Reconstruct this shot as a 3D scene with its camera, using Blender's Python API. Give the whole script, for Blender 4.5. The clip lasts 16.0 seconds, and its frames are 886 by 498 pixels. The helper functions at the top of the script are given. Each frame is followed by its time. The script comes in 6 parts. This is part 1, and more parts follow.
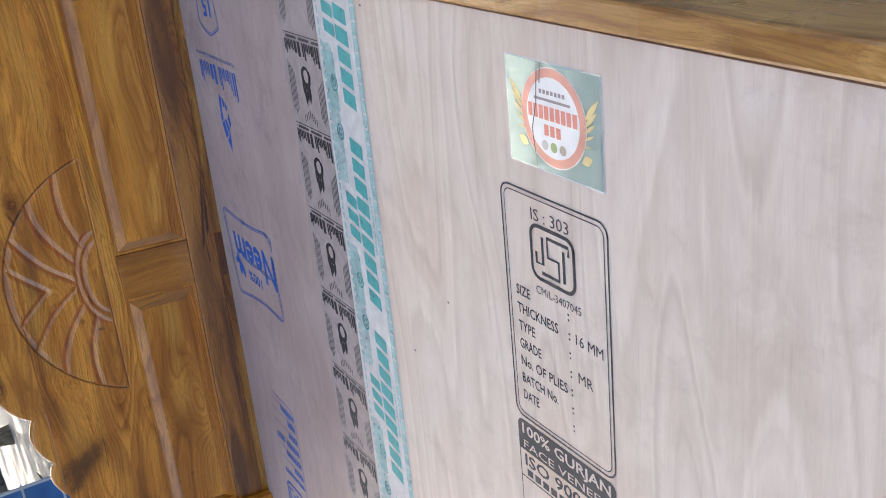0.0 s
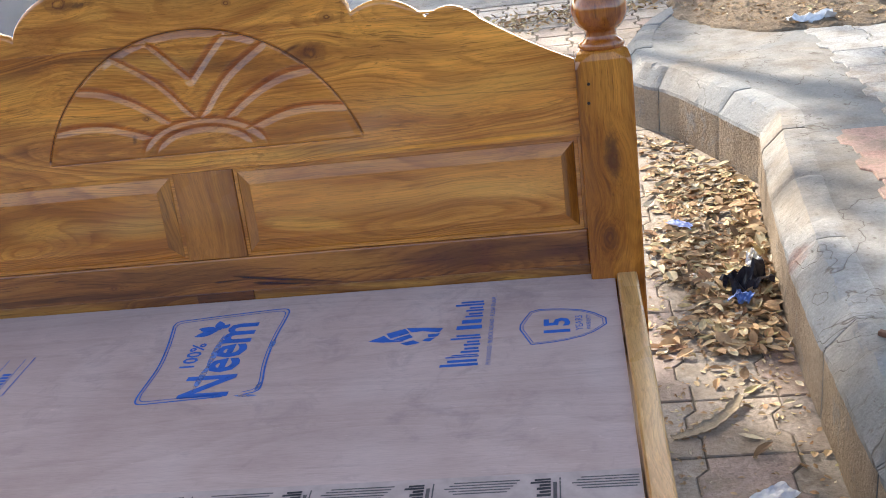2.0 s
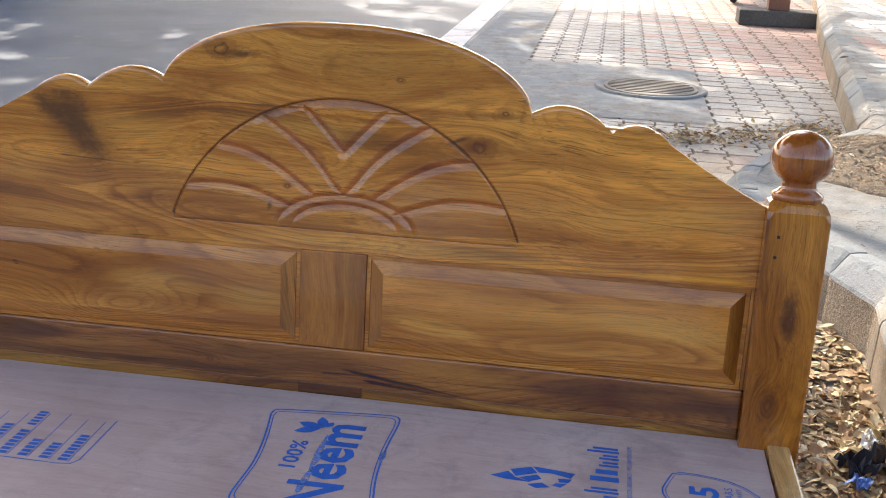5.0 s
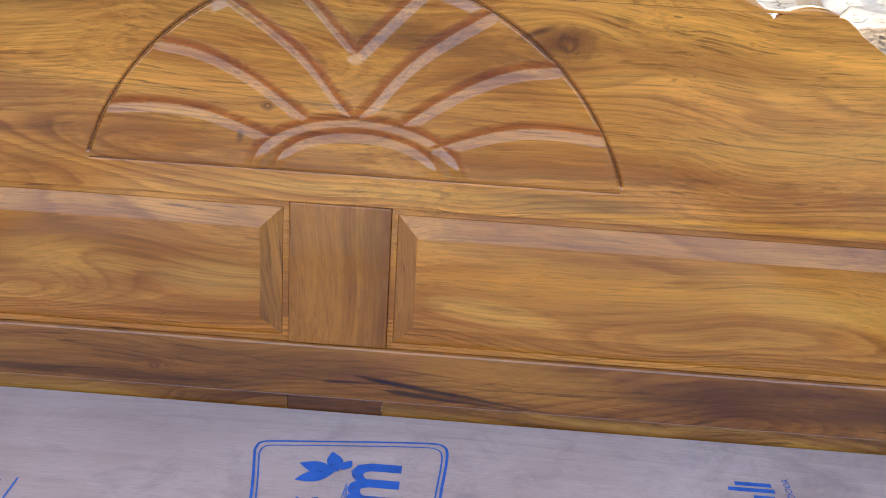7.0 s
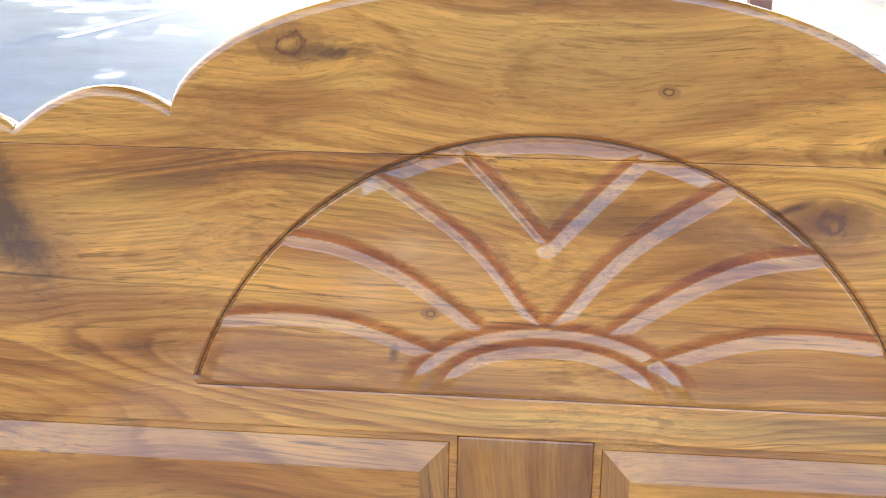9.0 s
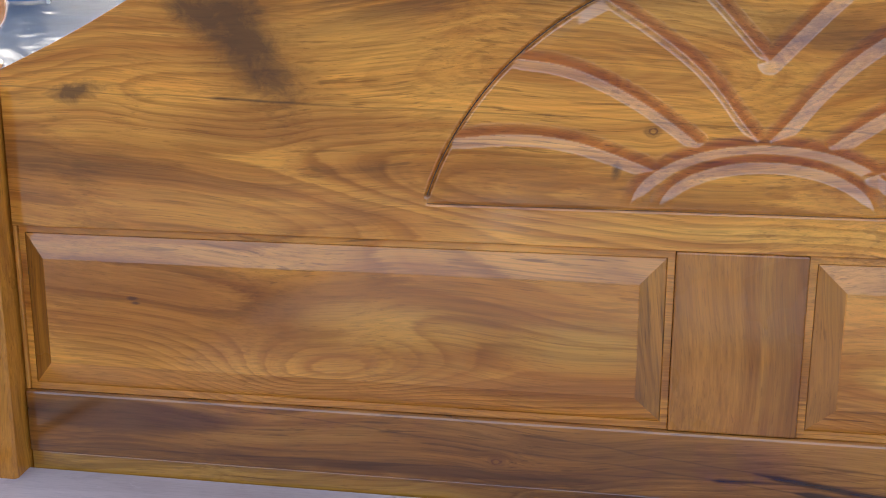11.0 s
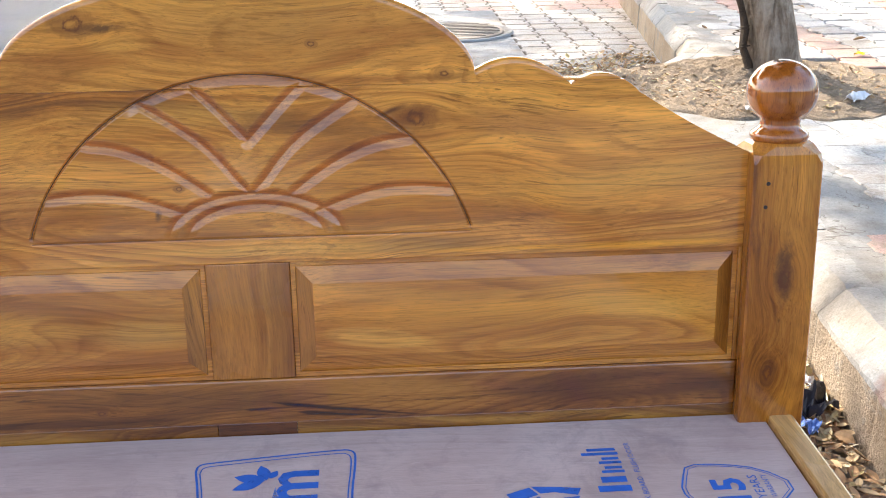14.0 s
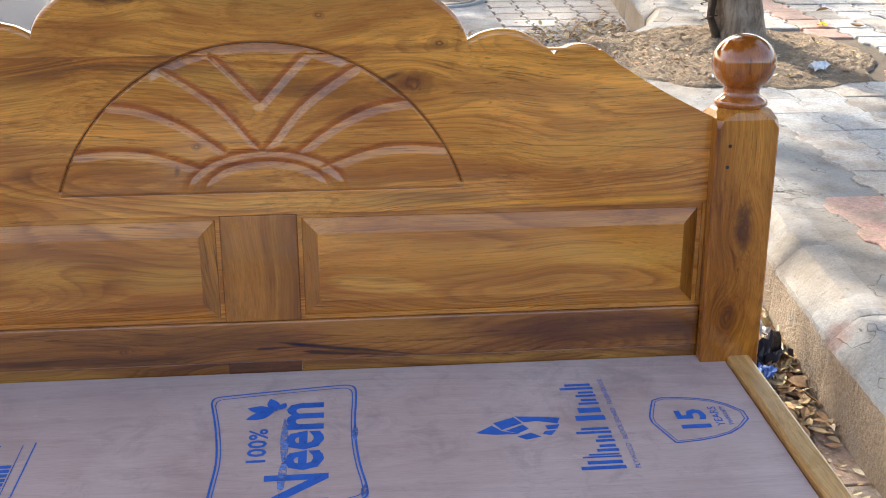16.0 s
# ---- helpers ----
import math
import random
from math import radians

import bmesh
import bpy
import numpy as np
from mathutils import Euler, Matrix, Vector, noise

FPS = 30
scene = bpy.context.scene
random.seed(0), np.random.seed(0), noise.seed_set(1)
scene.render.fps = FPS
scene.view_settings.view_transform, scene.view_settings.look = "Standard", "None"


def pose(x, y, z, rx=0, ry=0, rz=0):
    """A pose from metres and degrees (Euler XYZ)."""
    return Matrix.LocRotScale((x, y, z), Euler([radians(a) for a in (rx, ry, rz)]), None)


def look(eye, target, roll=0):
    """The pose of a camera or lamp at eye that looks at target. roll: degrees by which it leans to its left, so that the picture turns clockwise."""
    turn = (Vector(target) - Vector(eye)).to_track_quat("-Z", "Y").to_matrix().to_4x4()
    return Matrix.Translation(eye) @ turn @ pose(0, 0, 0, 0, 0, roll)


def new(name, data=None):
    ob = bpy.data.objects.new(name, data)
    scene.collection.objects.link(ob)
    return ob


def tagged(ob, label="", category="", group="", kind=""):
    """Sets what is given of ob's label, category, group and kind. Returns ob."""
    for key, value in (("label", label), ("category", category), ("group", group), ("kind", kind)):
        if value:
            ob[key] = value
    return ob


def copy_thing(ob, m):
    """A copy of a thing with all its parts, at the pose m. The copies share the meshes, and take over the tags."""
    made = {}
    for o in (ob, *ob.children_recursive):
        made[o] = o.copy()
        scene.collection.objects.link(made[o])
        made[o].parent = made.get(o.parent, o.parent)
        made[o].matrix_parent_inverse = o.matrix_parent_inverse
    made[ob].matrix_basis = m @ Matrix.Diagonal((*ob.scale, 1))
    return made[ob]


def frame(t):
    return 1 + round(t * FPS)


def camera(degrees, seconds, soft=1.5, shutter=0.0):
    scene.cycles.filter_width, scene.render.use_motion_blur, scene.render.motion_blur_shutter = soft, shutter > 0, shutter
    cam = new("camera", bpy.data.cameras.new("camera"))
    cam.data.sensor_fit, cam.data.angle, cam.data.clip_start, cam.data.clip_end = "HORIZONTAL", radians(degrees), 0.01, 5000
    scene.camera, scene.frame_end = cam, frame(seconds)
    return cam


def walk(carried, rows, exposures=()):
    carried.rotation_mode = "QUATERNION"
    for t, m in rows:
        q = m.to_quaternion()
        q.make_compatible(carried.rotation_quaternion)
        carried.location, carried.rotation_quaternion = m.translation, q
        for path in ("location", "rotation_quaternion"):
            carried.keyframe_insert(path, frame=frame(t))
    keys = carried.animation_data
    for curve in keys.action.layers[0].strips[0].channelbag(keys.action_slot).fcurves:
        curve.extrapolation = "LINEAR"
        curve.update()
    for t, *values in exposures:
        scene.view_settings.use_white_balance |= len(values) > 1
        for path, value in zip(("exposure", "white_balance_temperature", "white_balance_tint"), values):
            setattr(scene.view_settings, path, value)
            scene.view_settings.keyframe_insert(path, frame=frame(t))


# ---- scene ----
cam = camera(45.0, 16.0, 1.0)
PATH = [
    (0, (1.065, -2.664, 1.196), (0.302, -1.04, 0.312), -107.4),
    (0.5, (1.051, -2.547, 1.308), (0.31, -0.917, 0.416), -92.6),
    (1, (0.955, -2.107, 1.21), (0.421, -0.411, 0.295), -68.6),
    (1.5, (0.80, -2.0, 1.265), (0.478, -0.225, 0.383), -36.0),
    (2, (0.747, -1.953, 1.357), (0.487, -0.137, 0.559), -7.9),
    (2.5, (0.712, -1.938, 1.354), (0.47, -0.043, 0.762), -0.3),
    (3, (0.707, -1.925, 1.324), (0.42, -0.056, 0.671), -1.5),
    (3.5, (0.683, -2.012, 1.351), (0.345, -0.159, 0.679), -1.4),
    (4, (0.656, -2.021, 1.353), (0.176, -0.206, 0.662), -0.8),
    (4.5, (0.592, -2.039, 1.363), (0.096, -0.228, 0.675), 0.8),
    (4.7, (0.542, -1.959, 1.363), (0.181, -0.1, 0.717), 2.3),
    (6.8, (0.191, -1.209, 1.199), (0.089, 0.621, 0.404), 2.8),
    (7, (0.172, -1.187, 1.188), (0.104, 0.641, 0.379), 3.3),
    (7.5, (0.141, -1.143, 1.18), (0.091, 0.678, 0.354), 3.3),
    (8, (0.113, -1.107, 1.161), (-0.071, 0.724, 0.38), 1.3),
    (8.5, (0.032, -0.999, 1.138), (-0.137, 0.898, 0.529), 1.1),
    (9, (-0.005, -0.878, 1.16), (-0.165, 1.028, 0.574), 0.7),
    (9.5, (-0.054, -0.898, 1.144), (-0.286, 0.98, 0.495), -0.3),
    (9.7, (-0.078, -0.918, 1.14), (-0.408, 0.943, 0.488), -1.0),
    (11.8, (-0.126, -1.018, 0.984), (-0.407, 0.867, 0.376), -0.1),
    (12, (-0.114, -1.024, 0.991), (-0.366, 0.862, 0.375), -0.2),
    (12.5, (-0.01, -1.053, 1.052), (-0.281, 0.811, 0.382), -1.1),
    (13, (0.054, -1.184, 1.126), (0.04, 0.698, 0.451), 0.4),
    (13.5, (0.187, -1.272, 1.252), (0.211, 0.0, 0.722), -0.85),
    (14, (0.196, -1.482, 1.299), (0.317, 0.379, 0.575), -0.6),
    (14.5, (0.192, -1.57, 1.333), (0.365, 0.277, 0.584), -0.2),
    (15, (0.177, -1.618, 1.347), (0.378, 0.225, 0.597), 0.1),
    (15.5, (0.172, -1.619, 1.347), (0.359, 0.222, 0.588), 0.1),
    (16, (0.143, -1.639, 1.342), (0.322, 0.192, 0.558), 0.4),
]
EXPOSURE = [(0, 1.8, 7100, 10), (0.6, 1.5, 6700, 10), (1, 1.52, 6600, 10), (1.5, 1.50, 6900, 12), (2, 1.95, 6900, 12), (2.5, 1.85, 6800, 12), (4.7, 1.8, 6900, 12), (6.8, 2.45, 7000, 12), (7.5, 2.74, 6800, 11), (8, 2.83, 6600, 9), (8.5, 2.9, 6050, 7), (9, 2.95, 5900, 6), (9.5, 2.65, 6200, 9), (11.8, 2.45, 7000, 12), (13, 2.45, 7000, 12), (15, 2.33, 7000, 12), (15.5, 2.12, 7000, 12), (16, 2.05, 7000, 12)]
walk(cam, [(t, look(eye, target, roll)) for t, eye, target, roll in PATH], EXPOSURE)


# ---- world, sun, exposure ----
SUN_FROM = Vector((-0.435, 0.90, 0.80)).normalized()
world = bpy.data.worlds.new("world")
scene.world = world
world.use_nodes = True
wn = world.node_tree
sky = wn.nodes.new("ShaderNodeTexSky")
sky.sky_type, sky.sun_disc = "NISHITA", False
sky.sun_elevation = math.asin(SUN_FROM.z)
sky.sun_rotation = math.atan2(SUN_FROM.x, SUN_FROM.y)
sky.air_density, sky.dust_density, sky.ozone_density = 1.0, 3.2, 0.8
wn.links.new(sky.outputs[0], wn.nodes["Background"].inputs[0])
wn.nodes["Background"].inputs[1].default_value = 0.15
sun = new("sun", bpy.data.lights.new("sun", "SUN"))
sun.data.energy, sun.data.angle, sun.data.color = 2.0, radians(0.6), (1.0, 0.93, 0.82)
sun.matrix_world = look(SUN_FROM * 30, (0, 0, 0))


# ---- small builders ----
def link_nodes(tree, a, b):
    tree.links.new(a, b)


class Mat:
    """A node material with short calls."""

    def __init__(self, name, rough=0.5, metal=0.0, spec=0.5):
        self.m = bpy.data.materials.new(name)
        self.m.use_nodes = True
        self.t = self.m.node_tree
        self.b = self.t.nodes["Principled BSDF"]
        self.b.inputs["Roughness"].default_value = rough
        self.b.inputs["Metallic"].default_value = metal
        self.b.inputs["Specular IOR Level"].default_value = spec

    def node(self, kind, **sets):
        n = self.t.nodes.new("ShaderNode" + kind)
        for key, value in sets.items():
            setattr(n, key, value)
        return n

    def put(self, socket, value):
        if isinstance(value, bpy.types.NodeSocket):
            self.t.links.new(value, socket)
        else:
            socket.default_value = value

    def coords(self, scale=(1, 1, 1), shift=None):
        c = self.node("TexCoord")
        mp = self.node("Mapping")
        self.put(mp.inputs["Vector"], c.outputs["Object"])
        mp.inputs["Scale"].default_value = scale
        if shift is not None:
            self.put(mp.inputs["Location"], shift)
        return mp.outputs[0]

    def shift_random(self, amount=9.0):
        info = self.node("ObjectInfo")
        mul = self.node("VectorMath", operation="SCALE")
        comb = self.node("CombineXYZ")
        for k in range(3):
            self.put(comb.inputs[k], info.outputs["Random"])
        self.put(mul.inputs[0], comb.outputs[0])
        mul.inputs["Scale"].default_value = amount
        return mul.outputs[0]

    def noise(self, vec, scale=5.0, detail=4.0, rough=0.55, dist=0.0):
        n = self.node("TexNoise")
        self.put(n.inputs["Vector"], vec)
        n.inputs["Scale"].default_value, n.inputs["Detail"].default_value = scale, detail
        n.inputs["Roughness"].default_value, n.inputs["Distortion"].default_value = rough, dist
        return n.outputs["Fac"]

    def ramp(self, fac, *stops):
        r = self.node("ValToRGB")
        self.put(r.inputs[0], fac)
        e = r.color_ramp.elements
        while len(e) < len(stops):
            e.new(0.5)
        for k, (pos, col) in enumerate(stops):
            e[k].position = pos
            e[k].color = (*col, 1) if len(col) == 3 else col
        return r.outputs[0]

    def mix(self, fac, a, b, blend="MIX"):
        n = self.node("MixRGB", blend_type=blend)
        self.put(n.inputs[0], fac)
        self.put(n.inputs[1], (*a, 1) if isinstance(a, tuple) else a)
        self.put(n.inputs[2], (*b, 1) if isinstance(b, tuple) else b)
        return n.outputs[0]

    def math(self, op, a, b=0.0, clamp=False):
        n = self.node("Math", operation=op, use_clamp=clamp)
        self.put(n.inputs[0], a)
        self.put(n.inputs[1], b)
        return n.outputs[0]

    def span(self, fac, lo, hi, a=0.0, b=1.0):
        n = self.node("MapRange")
        self.put(n.inputs[0], fac)
        for k, v in enumerate((lo, hi, a, b)):
            n.inputs[k + 1].default_value = v
        return n.outputs[0]

    def bump(self, height, strength=0.2, dist=0.01, before=None):
        n = self.node("Bump")
        n.inputs["Strength"].default_value, n.inputs["Distance"].default_value = strength, dist
        self.put(n.inputs["Height"], height)
        if before is not None:
            self.put(n.inputs["Normal"], before)
        self.put(self.b.inputs["Normal"], n.outputs[0])
        return n.outputs[0]

    def color(self, value):
        self.put(self.b.inputs["Base Color"], (*value, 1) if isinstance(value, tuple) else value)

    def rough(self, value):
        self.put(self.b.inputs["Roughness"], value)


def mesh_of(name, bm, material, smooth=False):
    me = bpy.data.meshes.new(name)
    bm.normal_update()
    bm.to_mesh(me)
    bm.free()
    me.materials.append(material)
    if smooth:
        me.polygons.foreach_set("use_smooth", [True] * len(me.polygons))
    return me


def part(name, bm, material, parent=None, label="", smooth=False, at=None):
    ob = new(name, mesh_of(name, bm, material, smooth))
    if parent is not None:
        ob.parent = parent
    if at is not None:
        ob.matrix_basis = at
    return tagged(ob, label)


def raw(name, verts, faces, material, parent=None, label="", smooth=False):
    me = bpy.data.meshes.new(name)
    me.from_pydata(verts, [], faces)
    me.update()
    me.materials.append(material)
    if smooth:
        me.polygons.foreach_set("use_smooth", [True] * len(me.polygons))
    ob = new(name, me)
    if parent is not None:
        ob.parent = parent
    return tagged(ob, label)


def box(bm, x0, x1, y0, y1, z0, z1, bevel=0.0, segments=2):
    made = bmesh.ops.create_cube(bm, size=1.0, matrix=Matrix.LocRotScale(
        ((x0 + x1) / 2, (y0 + y1) / 2, (z0 + z1) / 2), None, (x1 - x0, y1 - y0, z1 - z0)))
    if bevel:
        edges = {e for v in made["verts"] for e in v.link_edges}
        bmesh.ops.bevel(bm, geom=list(edges), offset=bevel, segments=segments, profile=0.5, affect="EDGES")
    return bm


def boxed(*size, bevel=0.0, segments=2):
    return box(bmesh.new(), *size, bevel=bevel, segments=segments)


def lathe(profile, steps=32, about=(0, 0)):
    """A turned solid from (radius, z) pairs."""
    bm = bmesh.new()
    rings = []
    for r, z in profile:
        rings.append([bm.verts.new((about[0] + r * math.cos(2 * math.pi * k / steps), about[1] + r * math.sin(2 * math.pi * k / steps), z))
                      for k in range(steps)])
    for a, b in zip(rings, rings[1:]):
        for k in range(steps):
            bm.faces.new((a[k], a[(k + 1) % steps], b[(k + 1) % steps], b[k]))
    bm.faces.new(rings[0][::-1])
    bm.faces.new(rings[-1])
    return bm


def thing(name, label, category, group="", kind="", at=None):
    ob = new(name)
    if at is not None:
        ob.matrix_basis = at
    return tagged(ob, label, category, group, kind)


# ---- materials ----
def wood_material(name, axis, light, mid, dark, knots=(), stains=(), eyes=(), rough=0.16, fig=1.0, seed=None, lines=1.0, patches=(), cracks=(), carved=False, gloss=(1.65, 0.10), veins=0.42):
    """Varnished wood; the grain runs along axis (0: x, 1: y, 2: z). knots: (x, z, size) on the front;
    stains: dark heartwood streaks (x, z, half length, half width, degrees); eyes: ovals in the figure (x, z, half
    length, half width, strength);
    patches: islands of other heartwood (x, z, half length, half width, degrees, colour, strength, softness);
    cracks: dark wedges (x, z, x, z, half width); carved: reddish shade is painted on the grooves' upper flanks."""
    m = Mat(name, rough, spec=0.12)
    pos = m.coords((1, 1, 1))
    bent = pos
    knot = None
    for kx, kz, size in knots:
        d = m.node("VectorMath", operation="SUBTRACT")
        m.put(d.inputs[0], pos)
        d.inputs[1].default_value = (kx, 0, kz)
        f = m.node("VectorMath", operation="MULTIPLY")
        m.put(f.inputs[0], d.outputs[0])
        f.inputs[1].default_value = (0.62, 0.0, 1.0) if axis == 0 else (1.0, 0.0, 0.62)
        ln = m.node("VectorMath", operation="LENGTH")
        m.put(ln.inputs[0], f.outputs[0])
        r = m.math("DIVIDE", ln.outputs["Value"], size)
        fall = m.math("POWER", 2.718, m.math("MULTIPLY", m.math("MULTIPLY", r, r), -0.22))
        push = m.node("VectorMath", operation="SCALE")
        m.put(push.inputs[0], d.outputs[0])
        m.put(push.inputs["Scale"], m.math("MULTIPLY", fall, -0.85))
        add = m.node("VectorMath", operation="ADD")
        m.put(add.inputs[0], bent)
        m.put(add.inputs[1], push.outputs[0])
        bent = add.outputs[0]
        # rings round a dark heart
        bend = m.math("SUBTRACT", m.noise(pos, 48.0, 3, 0.6, 0.8), 0.5)
        r = m.math("ADD", r, m.math("MULTIPLY", bend, 1.5))
        warp = m.math("ADD", r, m.math("MULTIPLY", m.noise(pos, 90.0, 3, 0.6), 0.9))
        rings = m.span(m.math("SINE", m.math("MULTIPLY", warp, 9.0)), -0.6, 0.9, 0.25, 1.0)
        edge = m.span(r, 0.60, 1.35, 1.0, 0.0)
        heart = m.span(r, 0.12, 0.45, 0.35, 1.0)
        k = m.math("MULTIPLY", m.math("MULTIPLY", m.math("ADD", m.math("MULTIPLY", rings, 0.6), 0.4), edge), heart)
        knot = k if knot is None else m.math("MAXIMUM", knot, k)
    stain = None
    for sx, sz, long, wide, turn in stains:
        d = m.node("VectorMath", operation="SUBTRACT")
        m.put(d.inputs[0], pos)
        d.inputs[1].default_value = (sx, 0, sz)
        rot = m.node("VectorRotate", rotation_type="Y_AXIS")
        m.put(rot.inputs["Vector"], d.outputs[0])
        rot.inputs["Angle"].default_value = radians(turn)
        f = m.node("VectorMath", operation="MULTIPLY")
        m.put(f.inputs[0], rot.outputs[0])
        f.inputs[1].default_value = (1 / long, 0.0, 1 / wide)
        ln = m.node("VectorMath", operation="LENGTH")
        m.put(ln.inputs[0], f.outputs[0])
        frayed = m.noise(m.coords((34, 34, 52) if axis == 0 else (52, 34, 34)), 1.0, 6, 0.72, 0.6)
        k = m.span(m.math("ADD", ln.outputs["Value"], m.math("MULTIPLY", m.math("SUBTRACT", frayed, 0.5), 2.0)), 0.35, 1.1, 0.84, 0.0)
        stain = k if stain is None else m.math("MAXIMUM", stain, k)
    sway = m.node("VectorMath", operation="SCALE")
    wv = m.node("TexNoise")
    m.put(wv.inputs["Vector"], bent)
    wv.inputs["Scale"].default_value, wv.inputs["Detail"].default_value = 2.6, 1.5
    m.put(sway.inputs[0], wv.outputs["Color"])
    sway.inputs["Scale"].default_value = 0.085
    add = m.node("VectorMath", operation="ADD")
    m.put(add.inputs[0], bent)
    m.put(add.inputs[1], sway.outputs[0])
    bent = add.outputs[0]

    def stretched(across, along):
        mp = m.node("Mapping")
        m.put(mp.inputs["Vector"], bent)
        s = [across, across, across]
        s[axis] = along
        mp.inputs["Scale"].default_value = s
        if seed is None:
            m.put(mp.inputs["Location"], m.shift_random(7.0))
        else:
            mp.inputs["Location"].default_value = (seed, seed * 1.7, seed * 0.6)
        return mp.outputs[0]

    # growth bands: contour lines of a slow field
    slow = m.noise(stretched(5.2 * fig, 0.75 * fig), 1.0, 1.5, 0.45, 0.35)
    for ex, ez, long, wide, strength in eyes:
        d = m.node("VectorMath", operation="SUBTRACT")
        m.put(d.inputs[0], bent)
        d.inputs[1].default_value = (ex, 0, ez)
        f = m.node("VectorMath", operation="MULTIPLY")
        m.put(f.inputs[0], d.outputs[0])
        f.inputs[1].default_value = (1 / long, 0.0, 1 / wide)
        ln = m.node("VectorMath", operation="LENGTH")
        m.put(ln.inputs[0], f.outputs[0])
        r2 = m.math("MULTIPLY", ln.outputs["Value"], ln.outputs["Value"])
        slow = m.math("ADD", slow, m.math("MULTIPLY", m.math("POWER", 2.718, m.math("MULTIPLY", r2, -0.8)), strength))
    comb = m.node("CombineXYZ")
    m.put(comb.inputs[0], m.math("MULTIPLY", slow, 24.0))
    bands = m.noise(comb.outputs[0], 1.0, 6, 0.62)
    streak = m.noise(stretched(62.0, 1.3), 1.0, 6, 0.7, 0.25)
    broad = m.noise(stretched(9.0, 0.9), 1.0, 3, 0.5, 0.6)
    fine = m.noise(stretched(430.0, 9.0), 1.0, 3, 0.65)
    blend = m.math("ADD", m.math("ADD", m.math("MULTIPLY", bands, 0.34), m.math("MULTIPLY", streak, 0.22)), m.math("MULTIPLY", broad, 0.44))
    col = m.ramp(blend, (0.405, dark), (0.465, mid), (0.520, light), (0.585, tuple(min(1, c * 1.25) for c in light)))
    ragged = m.math("SUBTRACT", m.noise(stretched(26.0, 3.2), 1.0, 5, 0.6, 0.4), 0.5)
    for px, pz, long, wide, turn, tint, strength, soft in patches:
        d = m.node("VectorMath", operation="SUBTRACT")
        m.put(d.inputs[0], pos)
        d.inputs[1].default_value = (px, 0, pz)
        rot = m.node("VectorRotate", rotation_type="Y_AXIS")
        m.put(rot.inputs["Vector"], d.outputs[0])
        rot.inputs["Angle"].default_value = radians(turn)
        f = m.node("VectorMath", operation="MULTIPLY")
        m.put(f.inputs[0], rot.outputs[0])
        f.inputs[1].default_value = (1 / long, 0.0, 1 / wide)
        ln = m.node("VectorMath", operation="LENGTH")
        m.put(ln.inputs[0], f.outputs[0])
        k = m.span(m.math("ADD", ln.outputs["Value"], m.math("MULTIPLY", ragged, 0.9)), 1 - soft * 0.8, 1 + soft * 0.35, min(1.0, strength * 1.35), 0.0)
        col = m.mix(k, col, tint)
    # growth lines, thin and uneven
    ring = m.math("FRACT", m.math("ADD", m.math("MULTIPLY", slow, 44.0), m.math("MULTIPLY", streak, 0.9)))
    force = m.span(m.noise(stretched(14.0, 2.0), 1.0, 2, 0.5), 0.38, 0.62, 0.10 * lines, 0.80 * lines)
    col = m.mix(force, col, m.mix(1.0, col, m.ramp(ring, (0.0, (1.05, 1.05, 1.05)), (0.55, (0.98, 0.96, 0.94)), (0.90, (0.58, 0.46, 0.36)), (1.0, (1.0, 0.98, 0.97))), "MULTIPLY"))
    col = m.mix(0.9, col, m.mix(1.0, col, m.span(fine, 0.32, 0.56, 0.76, 1.06), "MULTIPLY"))
    vein = m.noise(stretched(135.0, 2.4), 1.0, 5, 0.65, 0.5)
    col = m.mix(veins, col, m.mix(1.0, col, m.ramp(vein, (0.36, (0.70, 0.61, 0.54)), (0.47, (0.97, 0.95, 0.93)), (0.64, (1.10, 1.10, 1.08))), "MULTIPLY"))
    pore = m.span(m.noise(stretched(700.0, 30.0), 1.0, 2, 0.5), 0.64, 0.69, 0.0, 0.38)
    col = m.mix(pore, col, tuple(c * 0.55 for c in dark))
    # short dark dashes, thicker in some belts than in others
    belt = m.span(m.noise(stretched(11.0, 1.5), 1.0, 2, 0.5), 0.44, 0.62, 0.12, 0.75)
    dash = m.span(m.noise(stretched(210.0, 6.5), 1.0, 3, 0.6, 0.3), 0.60, 0.665, 0.0, 1.0)
    col = m.mix(m.math("MULTIPLY", dash, belt), col, tuple(c * 0.38 for c in mid))
    thin = m.span(m.noise(stretched(95.0, 2.2), 1.0, 4, 0.65, 1.0), 0.595, 0.645, 0, 0.42 * lines)
    col = m.mix(thin, col, tuple(c * 0.45 for c in mid))
    hue = m.span(m.noise(stretched(6.5, 1.0), 1.0, 3, 0.6, 0.5), 0.42, 0.58, 0.0, 0.70)
    col = m.mix(hue, col, m.mix(1.0, col, (0.80, 0.69, 0.60), "MULTIPLY"))
    for x0, z0, x1, z1, wide in cracks:
        d = m.node("VectorMath", operation="SUBTRACT")
        m.put(d.inputs[0], pos)
        d.inputs[1].default_value = (x0, 0, z0)
        rot = m.node("VectorRotate", rotation_type="Y_AXIS")
        m.put(rot.inputs["Vector"], d.outputs[0])
        rot.inputs["Angle"].default_value = math.atan2(z1 - z0, x1 - x0)
        sep = m.node("SeparateXYZ")
        m.put(sep.inputs[0], rot.outputs[0])
        u = m.math("DIVIDE", sep.outputs[0], math.hypot(x1 - x0, z1 - z0))
